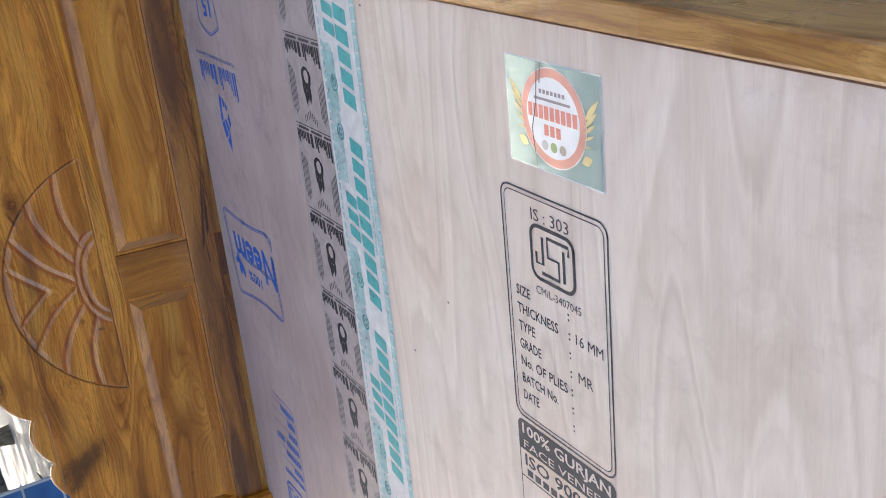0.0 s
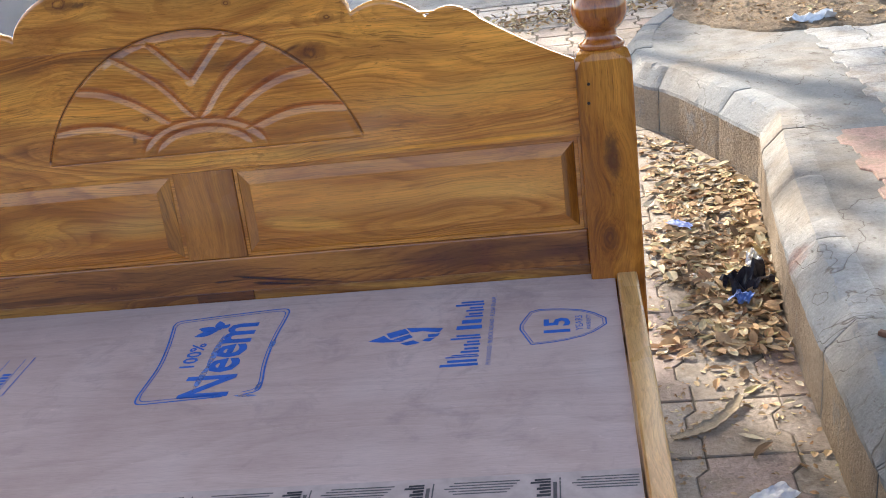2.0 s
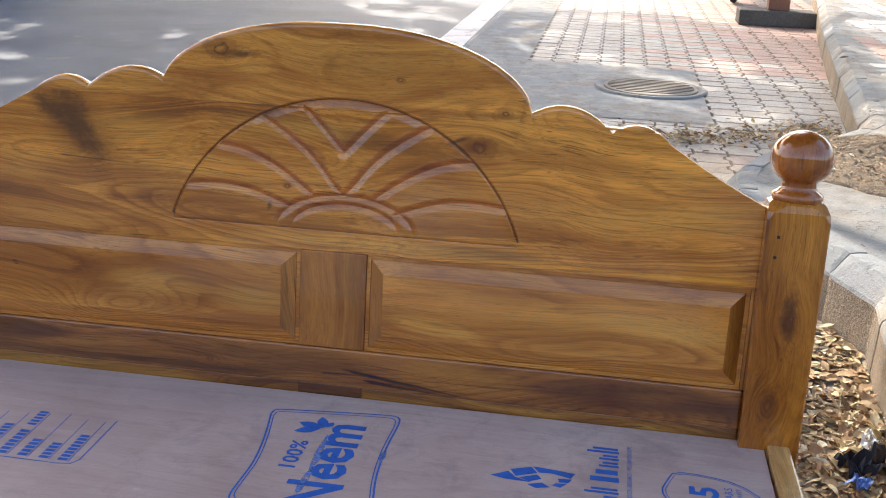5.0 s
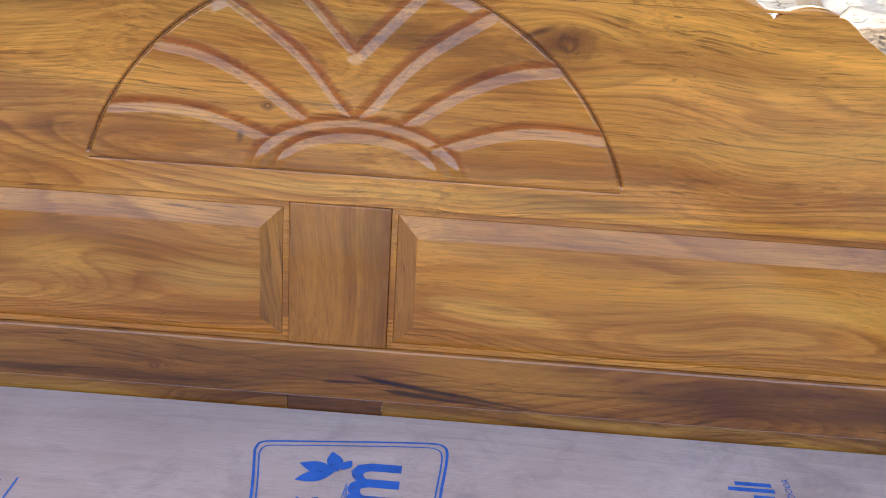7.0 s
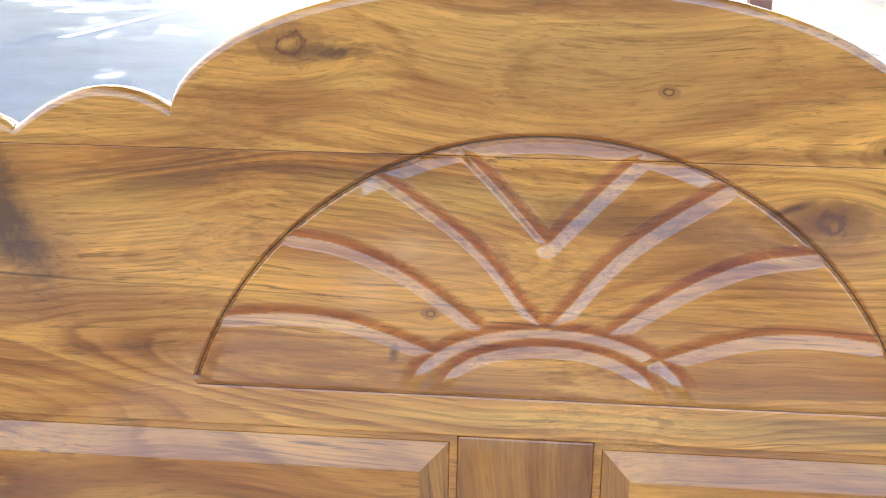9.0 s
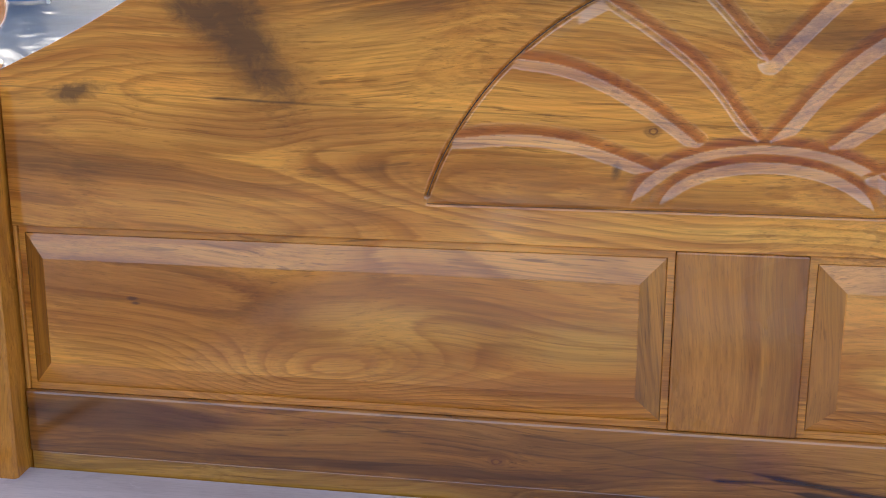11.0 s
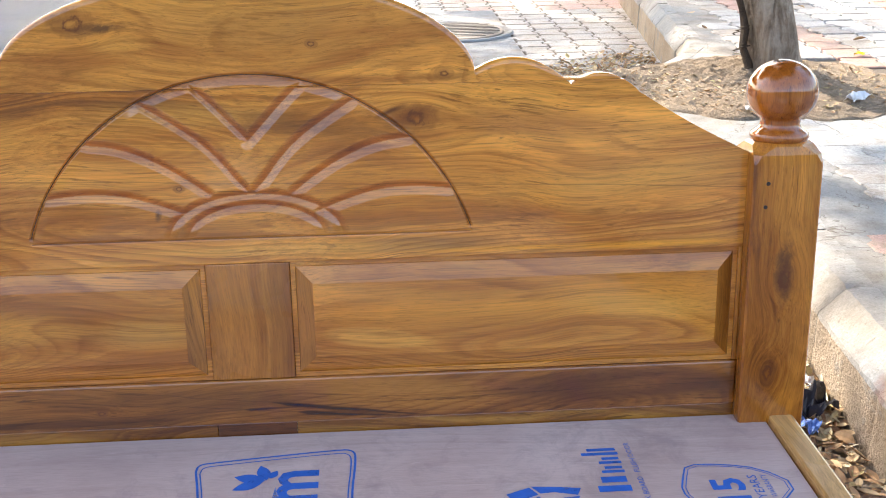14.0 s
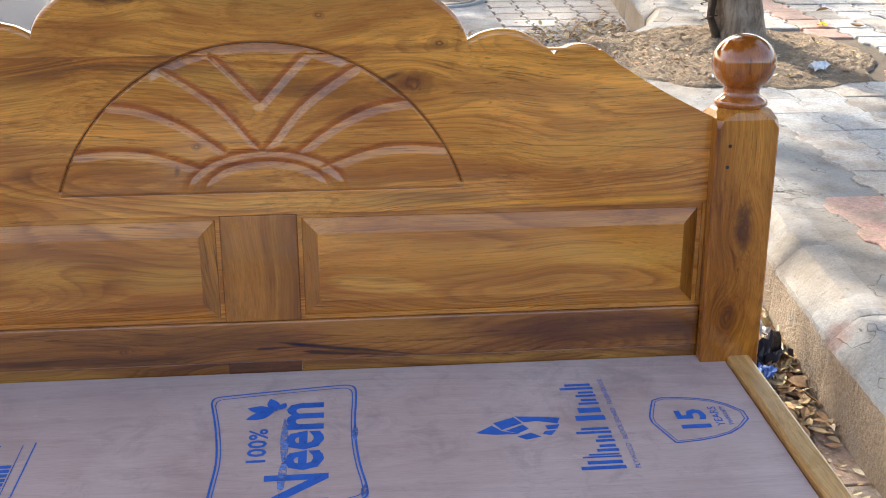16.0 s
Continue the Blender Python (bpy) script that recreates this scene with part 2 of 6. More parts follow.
        body = m.math("MULTIPLY", m.span(u, 0.0, 0.10, 0.0, 1.0), m.span(u, 0.15, 1.0, 1.0, 0.0))
        off = m.math("ADD", sep.outputs[2], m.math("MULTIPLY", ragged, 0.012))
        k = m.math("SUBTRACT", m.math("MULTIPLY", body, wide), m.math("ABSOLUTE", off))
        col = m.mix(m.span(k, -0.0012, 0.0012, 0.0, 0.9), col, (0.035, 0.013, 0.006))
    # reddish-brown shade painted on the groove flanks that face down
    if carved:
        cut = m.node("Attribute", attribute_name="cut_shade")
        flank_shade = m.span(cut.outputs["Fac"], 0.0002, 0.0030, 0.0, 0.85)
        col = m.mix(flank_shade, col, m.mix(1.0, col, (0.80, 0.55, 0.36), "MULTIPLY"))
    if stain is not None:
        col = m.mix(stain, col, (0.095, 0.034, 0.012))
    if knot is not None:
        col = m.mix(m.math("MULTIPLY", knot, 0.90), col, (0.125, 0.034, 0.010))
    m.color(col)
    wave = m.noise(m.coords((3, 3, 3)), 2.0, 3, 0.5)
    m.rough(m.span(wave, 0.3, 0.7, rough * 0.8, rough * 1.7))
    m.b.inputs["Coat Weight"].default_value = 1.0
    m.b.inputs["Coat IOR"].default_value = gloss[0]
    m.b.inputs["Coat Roughness"].default_value = gloss[1]
    hump = m.math("ADD", m.math("MULTIPLY", fine, 0.2), m.noise(m.coords((1, 1, 1)), 16.0, 3, 0.5))
    m.bump(hump, 0.10, 0.004)
    return m.m


GOLD, AMBER, UMBER = (0.73, 0.296, 0.046), (0.56, 0.196, 0.029), (0.28, 0.092, 0.018)
RED, OLIVE, STRAW = (0.43, 0.142, 0.023), (0.44, 0.180, 0.034), (0.83, 0.385, 0.068)
wood_top = wood_material("varnished_wood_top", 0, (0.68, 0.280, 0.046), (0.52, 0.182, 0.029), UMBER, ((-0.222, 1.059, 0.017), (0.11, 1.024, 0.005), (0.30, 0.978, 0.008)), ((-0.180, 1.052, 0.040, 0.008, 6),), seed=3.1, lines=0.9,
                         patches=((0.06, 1.045, 0.20, 0.045, 0, OLIVE, 0.45, 0.8), (-0.25, 1.0, 0.10, 0.03, 8, RED, 0.55, 0.8), (0.10, 0.972, 0.26, 0.008, 0, RED, 0.6, 0.7), (-0.16, 1.03, 0.05, 0.012, 0, STRAW, 0.4, 0.6)))
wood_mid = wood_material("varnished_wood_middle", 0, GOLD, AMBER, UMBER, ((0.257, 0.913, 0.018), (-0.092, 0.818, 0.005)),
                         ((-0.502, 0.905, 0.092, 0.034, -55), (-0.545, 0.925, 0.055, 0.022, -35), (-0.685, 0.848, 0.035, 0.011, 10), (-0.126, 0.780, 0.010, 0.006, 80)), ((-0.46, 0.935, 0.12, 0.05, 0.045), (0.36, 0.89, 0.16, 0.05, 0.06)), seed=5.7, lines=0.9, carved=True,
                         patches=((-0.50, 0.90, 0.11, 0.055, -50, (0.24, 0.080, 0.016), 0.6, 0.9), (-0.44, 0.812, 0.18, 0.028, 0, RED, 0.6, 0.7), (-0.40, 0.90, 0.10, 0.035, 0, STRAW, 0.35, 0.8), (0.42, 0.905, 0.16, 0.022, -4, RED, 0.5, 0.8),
                                  (0.58, 0.81, 0.22, 0.030, 3, STRAW, 0.55, 0.8), (0.26, 0.722, 0.13, 0.013, 0, OLIVE, 0.75, 0.5), (0.52, 0.711, 0.25, 0.006, 0, (0.86, 0.36, 0.035), 0.8, 0.6), (0.05, 0.720, 0.22, 0.010, 0, STRAW, 0.5, 0.6),
                                  (0.17, 0.865, 0.10, 0.018, -12, RED, 0.55, 0.7), (0.250, 0.917, 0.036, 0.014, 14, (0.30, 0.078, 0.012), 0.7, 0.9), (0.222, 0.926, 0.026, 0.005, 22, (0.14, 0.040, 0.010), 0.7, 0.8), (-0.10, 0.925, 0.16, 0.022, 0, STRAW, 0.45, 0.8), (-0.12, 0.745, 0.30, 0.007, 0, RED, 0.45, 0.7)),
                         cracks=((-0.545, 0.843, -0.40, 0.838, 0.0012),))
wood_panel = wood_material("varnished_wood_panel", 0, (0.66, 0.260, 0.038), (0.55, 0.194, 0.027), (0.40, 0.130, 0.019), (), ((-0.631, 0.629, 0.007, 0.0022, 0), (-0.628, 0.624, 0.006, 0.0018, 0)), ((-0.362, 0.607, 0.15, 0.038, 0.24), (0.46, 0.590, 0.22, 0.035, 0.10), (0.16, 0.620, 0.12, 0.03, 0.07)), fig=0.6, seed=8.3, lines=1.0, veins=0.2,
                           patches=((-0.36, 0.610, 0.19, 0.048, 0, (0.42, 0.150, 0.022), 0.55, 0.6), (-0.345, 0.611, 0.095, 0.027, 0, STRAW, 0.5, 0.7), (-0.15, 0.600, 0.085, 0.028, 0, (0.66, 0.345, 0.075), 0.45, 0.7), (-0.13, 0.555, 0.20, 0.012, 2, RED, 0.5, 0.5),
                                    (0.195, 0.578, 0.085, 0.017, -6, STRAW, 0.55, 0.25), (0.42, 0.585, 0.20, 0.022, 0, (0.45, 0.155, 0.022), 0.45, 0.7), (0.60, 0.615, 0.13, 0.020, -5, STRAW, 0.4, 0.7), (-0.60, 0.58, 0.10, 0.03, 0, (0.50, 0.175, 0.025), 0.5, 0.7)))
wood_dark = wood_material("varnished_wood_dark", 0, (0.42, 0.160, 0.028), (0.30, 0.104, 0.018), (0.17, 0.056, 0.012), ((0.53, 0.497, 0.006), (-0.238, 0.468, 0.005)), (), ((-0.64, 0.492, 0.13, 0.024, 0.12), (0.56, 0.484, 0.16, 0.028, 0.12)), seed=1.3, lines=0.8,
                          patches=((0.22, 0.480, 0.16, 0.026, -4, (0.50, 0.205, 0.034), 0.7, 0.5), (0.60, 0.480, 0.215, 0.028, 0, (0.185, 0.064, 0.015), 0.75, 0.4), (0.64, 0.484, 0.10, 0.012, 4, (0.30, 0.105, 0.020), 0.5, 0.6), (0.72, 0.475, 0.09, 0.018, 0, (0.14, 0.048, 0.013), 0.45, 0.6),
                                   (-0.67, 0.490, 0.15, 0.020, 0, (0.15, 0.052, 0.014), 0.7, 0.4), (-0.48, 0.478, 0.14, 0.010, 6, (0.42, 0.165, 0.028), 0.5, 0.6), (-0.12, 0.488, 0.20, 0.020, 0, (0.24, 0.085, 0.017), 0.6, 0.6), (-0.30, 0.452, 0.22, 0.006, 0, (0.14, 0.046, 0.010), 0.7, 0.5)),
                          cracks=((0.020, 0.474, 0.305, 0.438, 0.0030), (-0.02, 0.464, 0.075, 0.466, 0.0018), (0.06, 0.458, 0.235, 0.443, 0.0034)))
wood_stile = wood_material("varnished_wood_stile", 2, (0.50, 0.190, 0.028), (0.40, 0.140, 0.019), (0.29, 0.090, 0.013), rough=0.22, lines=0.2)
wood_end = wood_material("varnished_end_grain", 2, (0.45, 0.172, 0.024), (0.33, 0.115, 0.015), (0.20, 0.060, 0.009), rough=0.28, lines=0.15, veins=0.2)
wood_post = wood_material("varnished_wood_post", 2, (0.52, 0.195, 0.024), (0.39, 0.128, 0.015), (0.19, 0.056, 0.009), ((0.815, 0.655, 0.014), (0.80, 0.50, 0.012), (-0.80, 0.60, 0.012)), ((0.815, 0.665, 0.016, 0.055, 0),), rough=0.11, lines=0.55, gloss=(1.5, 0.20))
wood_filler = wood_material("varnished_filler_block", 0, (0.20, 0.062, 0.013), (0.15, 0.046, 0.010), (0.09, 0.028, 0.007), lines=0.4)
wood_strip = wood_material("varnished_wood_strip", 0, (0.42, 0.185, 0.028), (0.31, 0.115, 0.016), (0.15, 0.046, 0.008))
wood_ball = wood_material("varnished_wood_ball", 2, (0.46, 0.140, 0.018), (0.36, 0.100, 0.013), (0.22, 0.056, 0.008), rough=0.08, lines=0.4)
wood_rail = wood_material("varnished_wood_rail", 1, (0.62, 0.350, 0.122), (0.50, 0.250, 0.074), (0.30, 0.130, 0.036), rough=0.26, lines=0.5, gloss=(1.6, 0.26))


def plain_rough(name, a, b, scale=8.0, rough=0.85, bump=0.4, dist=0.01, spots=None):
    m = Mat(name, rough, spec=0.3)
    pos = m.coords((1, 1, 1))
    big = m.noise(pos, scale * 0.12, 4, 0.6)
    fine = m.noise(pos, scale * 6.0, 5, 0.65)
    col = m.ramp(m.math("ADD", m.math("MULTIPLY", big, 0.6), m.math("MULTIPLY", fine, 0.4)), (0.35, a), (0.62, b))
    if spots:
        col = m.mix(m.span(m.noise(pos, scale * 0.5, 5, 0.7), 0.55, 0.68), col, spots)
    m.color(col)
    m.bump(m.math("ADD", fine, m.noise(pos, scale, 4, 0.6)), bump, dist)
    return m.m


def asphalt_material():
    m = Mat("dusty_asphalt", 0.66, spec=0.4)
    pos = m.coords((1, 1, 1))
    stone, cloud = m.noise(pos, 95.0, 5, 0.75), m.noise(pos, 0.9, 6, 0.65)
    col = m.ramp(cloud, (0.35, (0.062, 0.082, 0.110)), (0.65, (0.100, 0.126, 0.160)))
    col = m.mix(1.0, col, m.span(stone, 0.28, 0.72, 0.45, 1.6), "MULTIPLY")
    col = m.mix(m.span(m.noise(pos, 3.5, 6, 0.7), 0.56, 0.70, 0, 0.5), col, (0.20, 0.195, 0.18))
    m.color(col)
    m.bump(stone, 0.6, 0.008)
    return m.m


asphalt = asphalt_material()
def concrete_material():
    m = Mat("weathered_concrete", 0.9, spec=0.3)
    pos = m.coords((1, 1, 1))
    grit, cloud, patch = m.noise(pos, 130.0, 4, 0.7), m.noise(pos, 7.0, 6, 0.68), m.noise(pos, 2.1, 4, 0.6, 0.5)
    col = m.ramp(cloud, (0.36, (0.25, 0.24, 0.225)), (0.50, (0.33, 0.33, 0.322)), (0.66, (0.42, 0.42, 0.408)))
    col = m.mix(m.span(patch, 0.49, 0.58, 0, 0.7), col, (0.285, 0.315, 0.335))
    col = m.mix(m.span(patch, 0.46, 0.36, 0, 0.45), col, (0.35, 0.295, 0.225))
    col = m.mix(0.6, col, m.mix(1.0, col, m.span(grit, 0.3, 0.7, 0.72, 1.18), "MULTIPLY"))
    # pits and chipped crescents, a rust-red smear on one stone, and dark hairlines
    pit = m.span(m.noise(m.coords((1, 1, 0.6)), 62.0, 5, 0.66, 0.8), 0.605, 0.66)
    col = m.mix(m.math("MULTIPLY", pit, 0.40), col, (0.17, 0.140, 0.105))
    vein = m.span(m.math("ABSOLUTE", m.math("SUBTRACT", m.noise(pos, 2.2, 4, 0.6, 0.5), 0.5)), 0.0, 0.0035, 0.75, 0.0)
    col = m.mix(vein, col, (0.11, 0.09, 0.07))
    away = m.node("VectorMath", operation="DISTANCE")
    m.put(away.inputs[0], m.coords((1, 1, 0.55)))
    away.inputs[1].default_value = (1.240, 0.42, 0.115)
    rust = m.span(m.math("ADD", away.outputs["Value"], m.math("MULTIPLY", m.math("SUBTRACT", m.noise(pos, 38.0, 4, 0.7), 0.5), 0.09)), 0.015, 0.055, 0.5, 0.0)
    col = m.mix(rust, col, (0.26, 0.105, 0.065))
    each = m.node("ObjectInfo").outputs["Random"]
    col = m.mix(0.8, col, m.mix(1.0, col, m.ramp(each, (0.0, (0.74, 0.72, 0.69)), (0.35, (1.0, 0.98, 0.94)), (0.65, (0.80, 0.84, 0.88)), (1.0, (1.08, 1.06, 1.02))), "MULTIPLY"))
    m.color(col)
    m.bump(m.math("SUBTRACT", m.math("ADD", m.math("MULTIPLY", grit, 0.4), m.noise(pos, 24.0, 5, 0.7)), m.math("ADD", m.math("MULTIPLY", pit, 0.6), vein)), 0.5, 0.009)
    return m.m


concrete = concrete_material()
soil = plain_rough("dry_soil", (0.22, 0.165, 0.115), (0.40, 0.315, 0.225), 14.0, 0.95, 0.9, 0.03)
road_paint = plain_rough("worn_white_road_paint", (0.55, 0.55, 0.54), (0.78, 0.78, 0.76), 8.0, 0.7, 0.2, 0.004, (0.22, 0.22, 0.22))
def bark_material():
    m = Mat("tree_bark", 0.95, spec=0.2)
    ridge = m.noise(m.coords((22, 22, 4.5)), 1.0, 5, 0.65, 0.8)
    flake = m.noise(m.coords((1, 1, 1)), 9.0, 5, 0.7)
    col = m.ramp(m.math("ADD", m.math("MULTIPLY", ridge, 0.6), m.math("MULTIPLY", flake, 0.4)), (0.33, (0.09, 0.064, 0.045)), (0.46, (0.26, 0.198, 0.145)), (0.60, (0.43, 0.355, 0.275)))
    m.color(col)
    m.bump(m.math("ADD", ridge, m.math("MULTIPLY", flake, 0.6)), 1.0, 0.05)
    return m.m


bark = bark_material()
joint_dirt = plain_rough("joint_dirt", (0.085, 0.072, 0.058), (0.17, 0.142, 0.11), 12.0, 0.95, 0.5, 0.01)

# ---- the bed ----
LEAN = math.atan(0.09)
PLATFORM = 0.42
lean = Matrix.Translation((0, 0, PLATFORM)) @ Matrix.Rotation(-LEAN, 4, "X") @ Matrix.Translation((0, 0, -PLATFORM))
bed = thing("bed", "varnished golden-brown wooden bed with carved headboard on the roadside", "bed")
CX, HUB = 0.0115, 0.0165  # middle of the carved fan and of its hub


def top_line(x):
    """Height of the headboard's upper edge at x; the sides are not quite alike."""
    a = abs(x)
    n1, z1, n2, z2, end, low = (0.331, 1.000, 0.479, 0.977, 0.771, 0.868) if x < 0 else (0.345, 0.982, 0.487, 0.957, 0.758, 0.850)
    if a < n1:
        return z1 + (1.116 - z1) * (1 - (a / n1) ** 2.3) ** 0.58
    if a < n2:
        u = (a - n1) / (n2 - n1)
        return z1 + (z2 - z1) * u + 0.028 * (1 - (2 * u - 1) ** 2)
    if a < n2 + 0.10:
        u = (a - n2) / 0.10
        return z2 - 0.012 * u + 0.022 * math.sin(math.pi * u) ** 0.8
    u = min(1.0, (a - n2 - 0.10) / (end - n2 - 0.10))
    return z2 - 0.012 + (low - z2 + 0.012) * u - 0.004 * math.sin(math.pi * u)


def fan_curves():
    """The carved fan: pairs of petals, the two hub arches and the outer bow, as poly-lines with half width and depth."""
    petals = (((0.297, 0.807), (0.243, 0.813), (0.19, 0.810), (0.142, 0.796), (0.10, 0.780)),
              ((0.238, 0.886), (0.187, 0.880), (0.139, 0.860), (0.096, 0.834), (0.062, 0.808)),
              ((0.154, 0.943), (0.108, 0.914), (0.070, 0.886), (0.042, 0.857), (0.024, 0.832), (0.006, 0.812)),
              ((0.081, 0.970), (0.050, 0.940), (0.024, 0.912), (0.0, 0.886)))
    LIPS = (1.05, 0.92, 0.60, 0.52)  # lower lips shaped narrower on this half, to dim its pale sky sheen
    out = []
    for p in petals:
        for side in (-1, 1):
            fine = [Vector(q) for q in p]
            for _ in range(2):
                cut = [fine[0]]
                for a, b in zip(fine, fine[1:]):
                    cut += [a.lerp(b, 0.25), a.lerp(b, 0.75)]
                fine = cut + [fine[-1]]
            out.append(([(CX + side * x, z) for x, z in fine], 0.0100, 0.0054, 1.20 if side > 0 else LIPS[len(out) // 2]))
    for half, high, w in ((0.1285, 0.066, 0.0098), (0.101, 0.050, 0.0092)):
        out.append(([(HUB + half * math.cos(a), 0.741 + high * math.sin(a)) for a in np.linspace(0, math.pi, 28)], w, 0.0050, 1.10))
    bow = math.asin(0.3245 / 0.342)
    out.append(([(CX + 0.342 * math.sin(a), 0.641 + 0.342 * math.cos(a)) for a in np.linspace(-bow, bow, 60)], 0.0036, 0.0050, 1.0))
    out.append(([(CX - 0.3245, 0.741), (CX + 0.3245, 0.741)], 0.0022, 0.0018, 1.0))
    return out


FAN = fan_curves()


def carve(xs, zs):
    """Depth of the carving at each point, and how much shade to paint under the upper edge of a cut."""
    p = np.stack([xs, zs], -1)
    deep, flank_shade = np.zeros(len(xs)), np.zeros(len(xs))
    for line, half, depth, lip in FAN:
        best, above = np.full(len(xs), 1e9), np.zeros(len(xs))
        for a, b in zip(line, line[1:]):
            a, b = np.array(a), np.array(b)
            d = b - a
            t = np.clip(((p - a) @ d) / max(d @ d, 1e-12), 0, 1)
            off = p - a - t[:, None] * d
            far = np.hypot(*off.T)
            above = np.where(far < best, off[:, 1], above)
            best = np.minimum(best, far)
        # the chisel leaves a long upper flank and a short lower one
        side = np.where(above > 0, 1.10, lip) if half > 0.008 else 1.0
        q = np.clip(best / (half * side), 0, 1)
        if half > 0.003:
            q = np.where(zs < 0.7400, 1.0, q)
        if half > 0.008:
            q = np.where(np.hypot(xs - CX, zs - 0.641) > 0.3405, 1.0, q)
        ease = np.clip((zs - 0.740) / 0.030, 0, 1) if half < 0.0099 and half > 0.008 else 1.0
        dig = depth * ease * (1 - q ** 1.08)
        flank_shade = np.where(above > 0, np.maximum(flank_shade, dig), np.where(dig > deep, flank_shade * 0.4, flank_shade)) if half > 0.008 else flank_shade
        deep = np.maximum(deep, dig)
    # the field slopes down to the outer bow, which ends in a steep wall
    r = np.hypot(xs - CX, zs - 0.641)
    slope = np.where((r < 0.3415) & (zs > 0.741), (0.0062 - 0.0050 * np.clip((np.abs(xs - CX + 0.015) - 0.115) / 0.05, 0, 1)) * np.clip(1 - (0.3415 - r) / 0.0135, 0, 1), 0.0)
    return np.maximum(deep, slope), flank_shade


def board(name, xs, low, high, thick, material, label="", fine=0.0015, nose=0.010, carved=False, front=0.0):
    """A board across the headboard whose upper edge follows high(x), with a rounded upper edge."""
    rows = max(2, int(max(high(x) - low for x in xs) / fine) if carved else 3)
    arc = [(nose * (1 - math.sin(a)), nose * (1 - math.cos(a))) for a in np.linspace(math.pi / 2, 0, 5)]
    verts, per = [], None
    for x in xs:
        top = high(x)
        r = min(nose, max(0.0005, (top - low) * 0.45))
        col = [(x, front, low + (top - r - low) * k / rows) for k in range(rows + 1)]
        col += [(x, front + r * (1 - math.cos(a)), top - r + r * math.sin(a)) for a in np.linspace(0, math.pi / 2, 5)[1:]]
        col += [(x, front + thick - r * (1 - math.cos(a)), top - r + r * math.sin(a)) for a in np.linspace(math.pi / 2, 0, 4)]
        col.append((x, front + thick, low))
        per = len(col)
        verts += col
    v = np.array(verts)
    cut = np.zeros(len(v))
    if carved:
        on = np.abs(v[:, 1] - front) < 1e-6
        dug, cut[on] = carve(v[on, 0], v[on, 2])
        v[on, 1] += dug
    faces = []
    for k in range(len(xs) - 1):
        for j in range(per):
            a, b = k * per + j, k * per + (j + 1) % per
            faces.append((a, a + per, b + per, b))
    faces.append(tuple(range(per)))
    faces.append(tuple(range((len(xs) - 1) * per, len(xs) * per))[::-1])
    ob = raw(name, v.tolist(), faces, material, headboard, label)
    ob.data.attributes.new("cut_shade", "FLOAT", "POINT").data.foreach_set("value", cut.tolist())
    for p in ob.data.polygons:
        p.use_smooth = len(p.vertices) == 4
    return ob


headboard = new("headboard")
headboard.parent = bed
headboard.matrix_basis = lean
tagged(headboard, "carved headboard with scalloped top and two raised panels")
marks = sorted({*np.round(np.arange(-0.7700, 0.7576, 0.0030), 4).tolist(), *np.round(np.arange(-0.345, 0.3645, 0.0015), 4).tolist(), -0.331, 0.345, -0.479, 0.487, -0.771, 0.758})
JOINT, LOWER = 0.9635, 0.7015
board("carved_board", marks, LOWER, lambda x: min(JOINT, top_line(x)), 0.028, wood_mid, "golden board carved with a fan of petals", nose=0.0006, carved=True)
board("crest_board", [x for x in marks if top_line(x) > JOINT + 0.002], JOINT + 0.0004,
      lambda x: max(JOINT + 0.003, top_line(x)), 0.028, wood_top, "arched crest board with scallops and knots", nose=0.009, carved=True)
# unseen boards added behind the joints to stop sun leaking through
part("back_batten", boxed(-0.325, 0.335, 0.0282, 0.036, 0.940, 0.9800), wood_dark, headboard)
part("back_panel", boxed(-0.770, 0.757, 0.0302, 0.036, 0.443, 0.735), wood_dark, headboard)
# thin dark strip along the fan's outer bow
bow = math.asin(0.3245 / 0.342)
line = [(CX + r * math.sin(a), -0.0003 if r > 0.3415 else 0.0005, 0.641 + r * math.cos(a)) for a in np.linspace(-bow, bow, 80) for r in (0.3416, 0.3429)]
raw("groove_line", line, [(2 * k, 2 * k + 1, 2 * k + 3, 2 * k + 2) for k in range(79)], plain_rough("dark_bow_line", (0.04, 0.016, 0.006), (0.13, 0.05, 0.016), 25, 0.5, 0.1, 0.001), headboard, "dark line round the carved fan")
# thin brown strip drawn along the fan's base line
foot = [(x, -0.0004, z) for x in np.linspace(CX - 0.3245, CX + 0.3245, 60) for z in (0.7402, 0.7412 + 0.0004 * math.sin(x * 61))]
raw("groove_line", foot, [(2 * k, 2 * k + 1, 2 * k + 3, 2 * k + 2) for k in range(59)], plain_rough("brown_base_line", (0.10, 0.036, 0.010), (0.34, 0.12, 0.025), 30, 0.4, 0.1, 0.001), headboard, "thin scored line under the carved fan")
# lower frame
part("bottom_rail", boxed(-0.771, 0.758, -0.004, 0.030, 0.4400, 0.5135, bevel=0.003), wood_dark, headboard, "dark reddish bottom rail")
part("base_strip", boxed(0.0600, 0.758, 0.0005, 0.028, 0.395, 0.4393, bevel=0.001), wood_strip, headboard)
part("base_strip", boxed(-0.771, -0.0640, 0.0005, 0.028, 0.395, 0.4393, bevel=0.001), wood_strip, headboard)
part("patch_block", boxed(-0.0636, 0.0596, -0.0005, 0.028, 0.395, 0.4396, bevel=0.001), wood_filler, headboard, "darker filler block")
part("centre_stile", boxed(-0.0645, 0.0615, -0.001, 0.030, 0.514, 0.701, bevel=0.002), wood_stile, headboard, "brown centre stile with vertical grain")
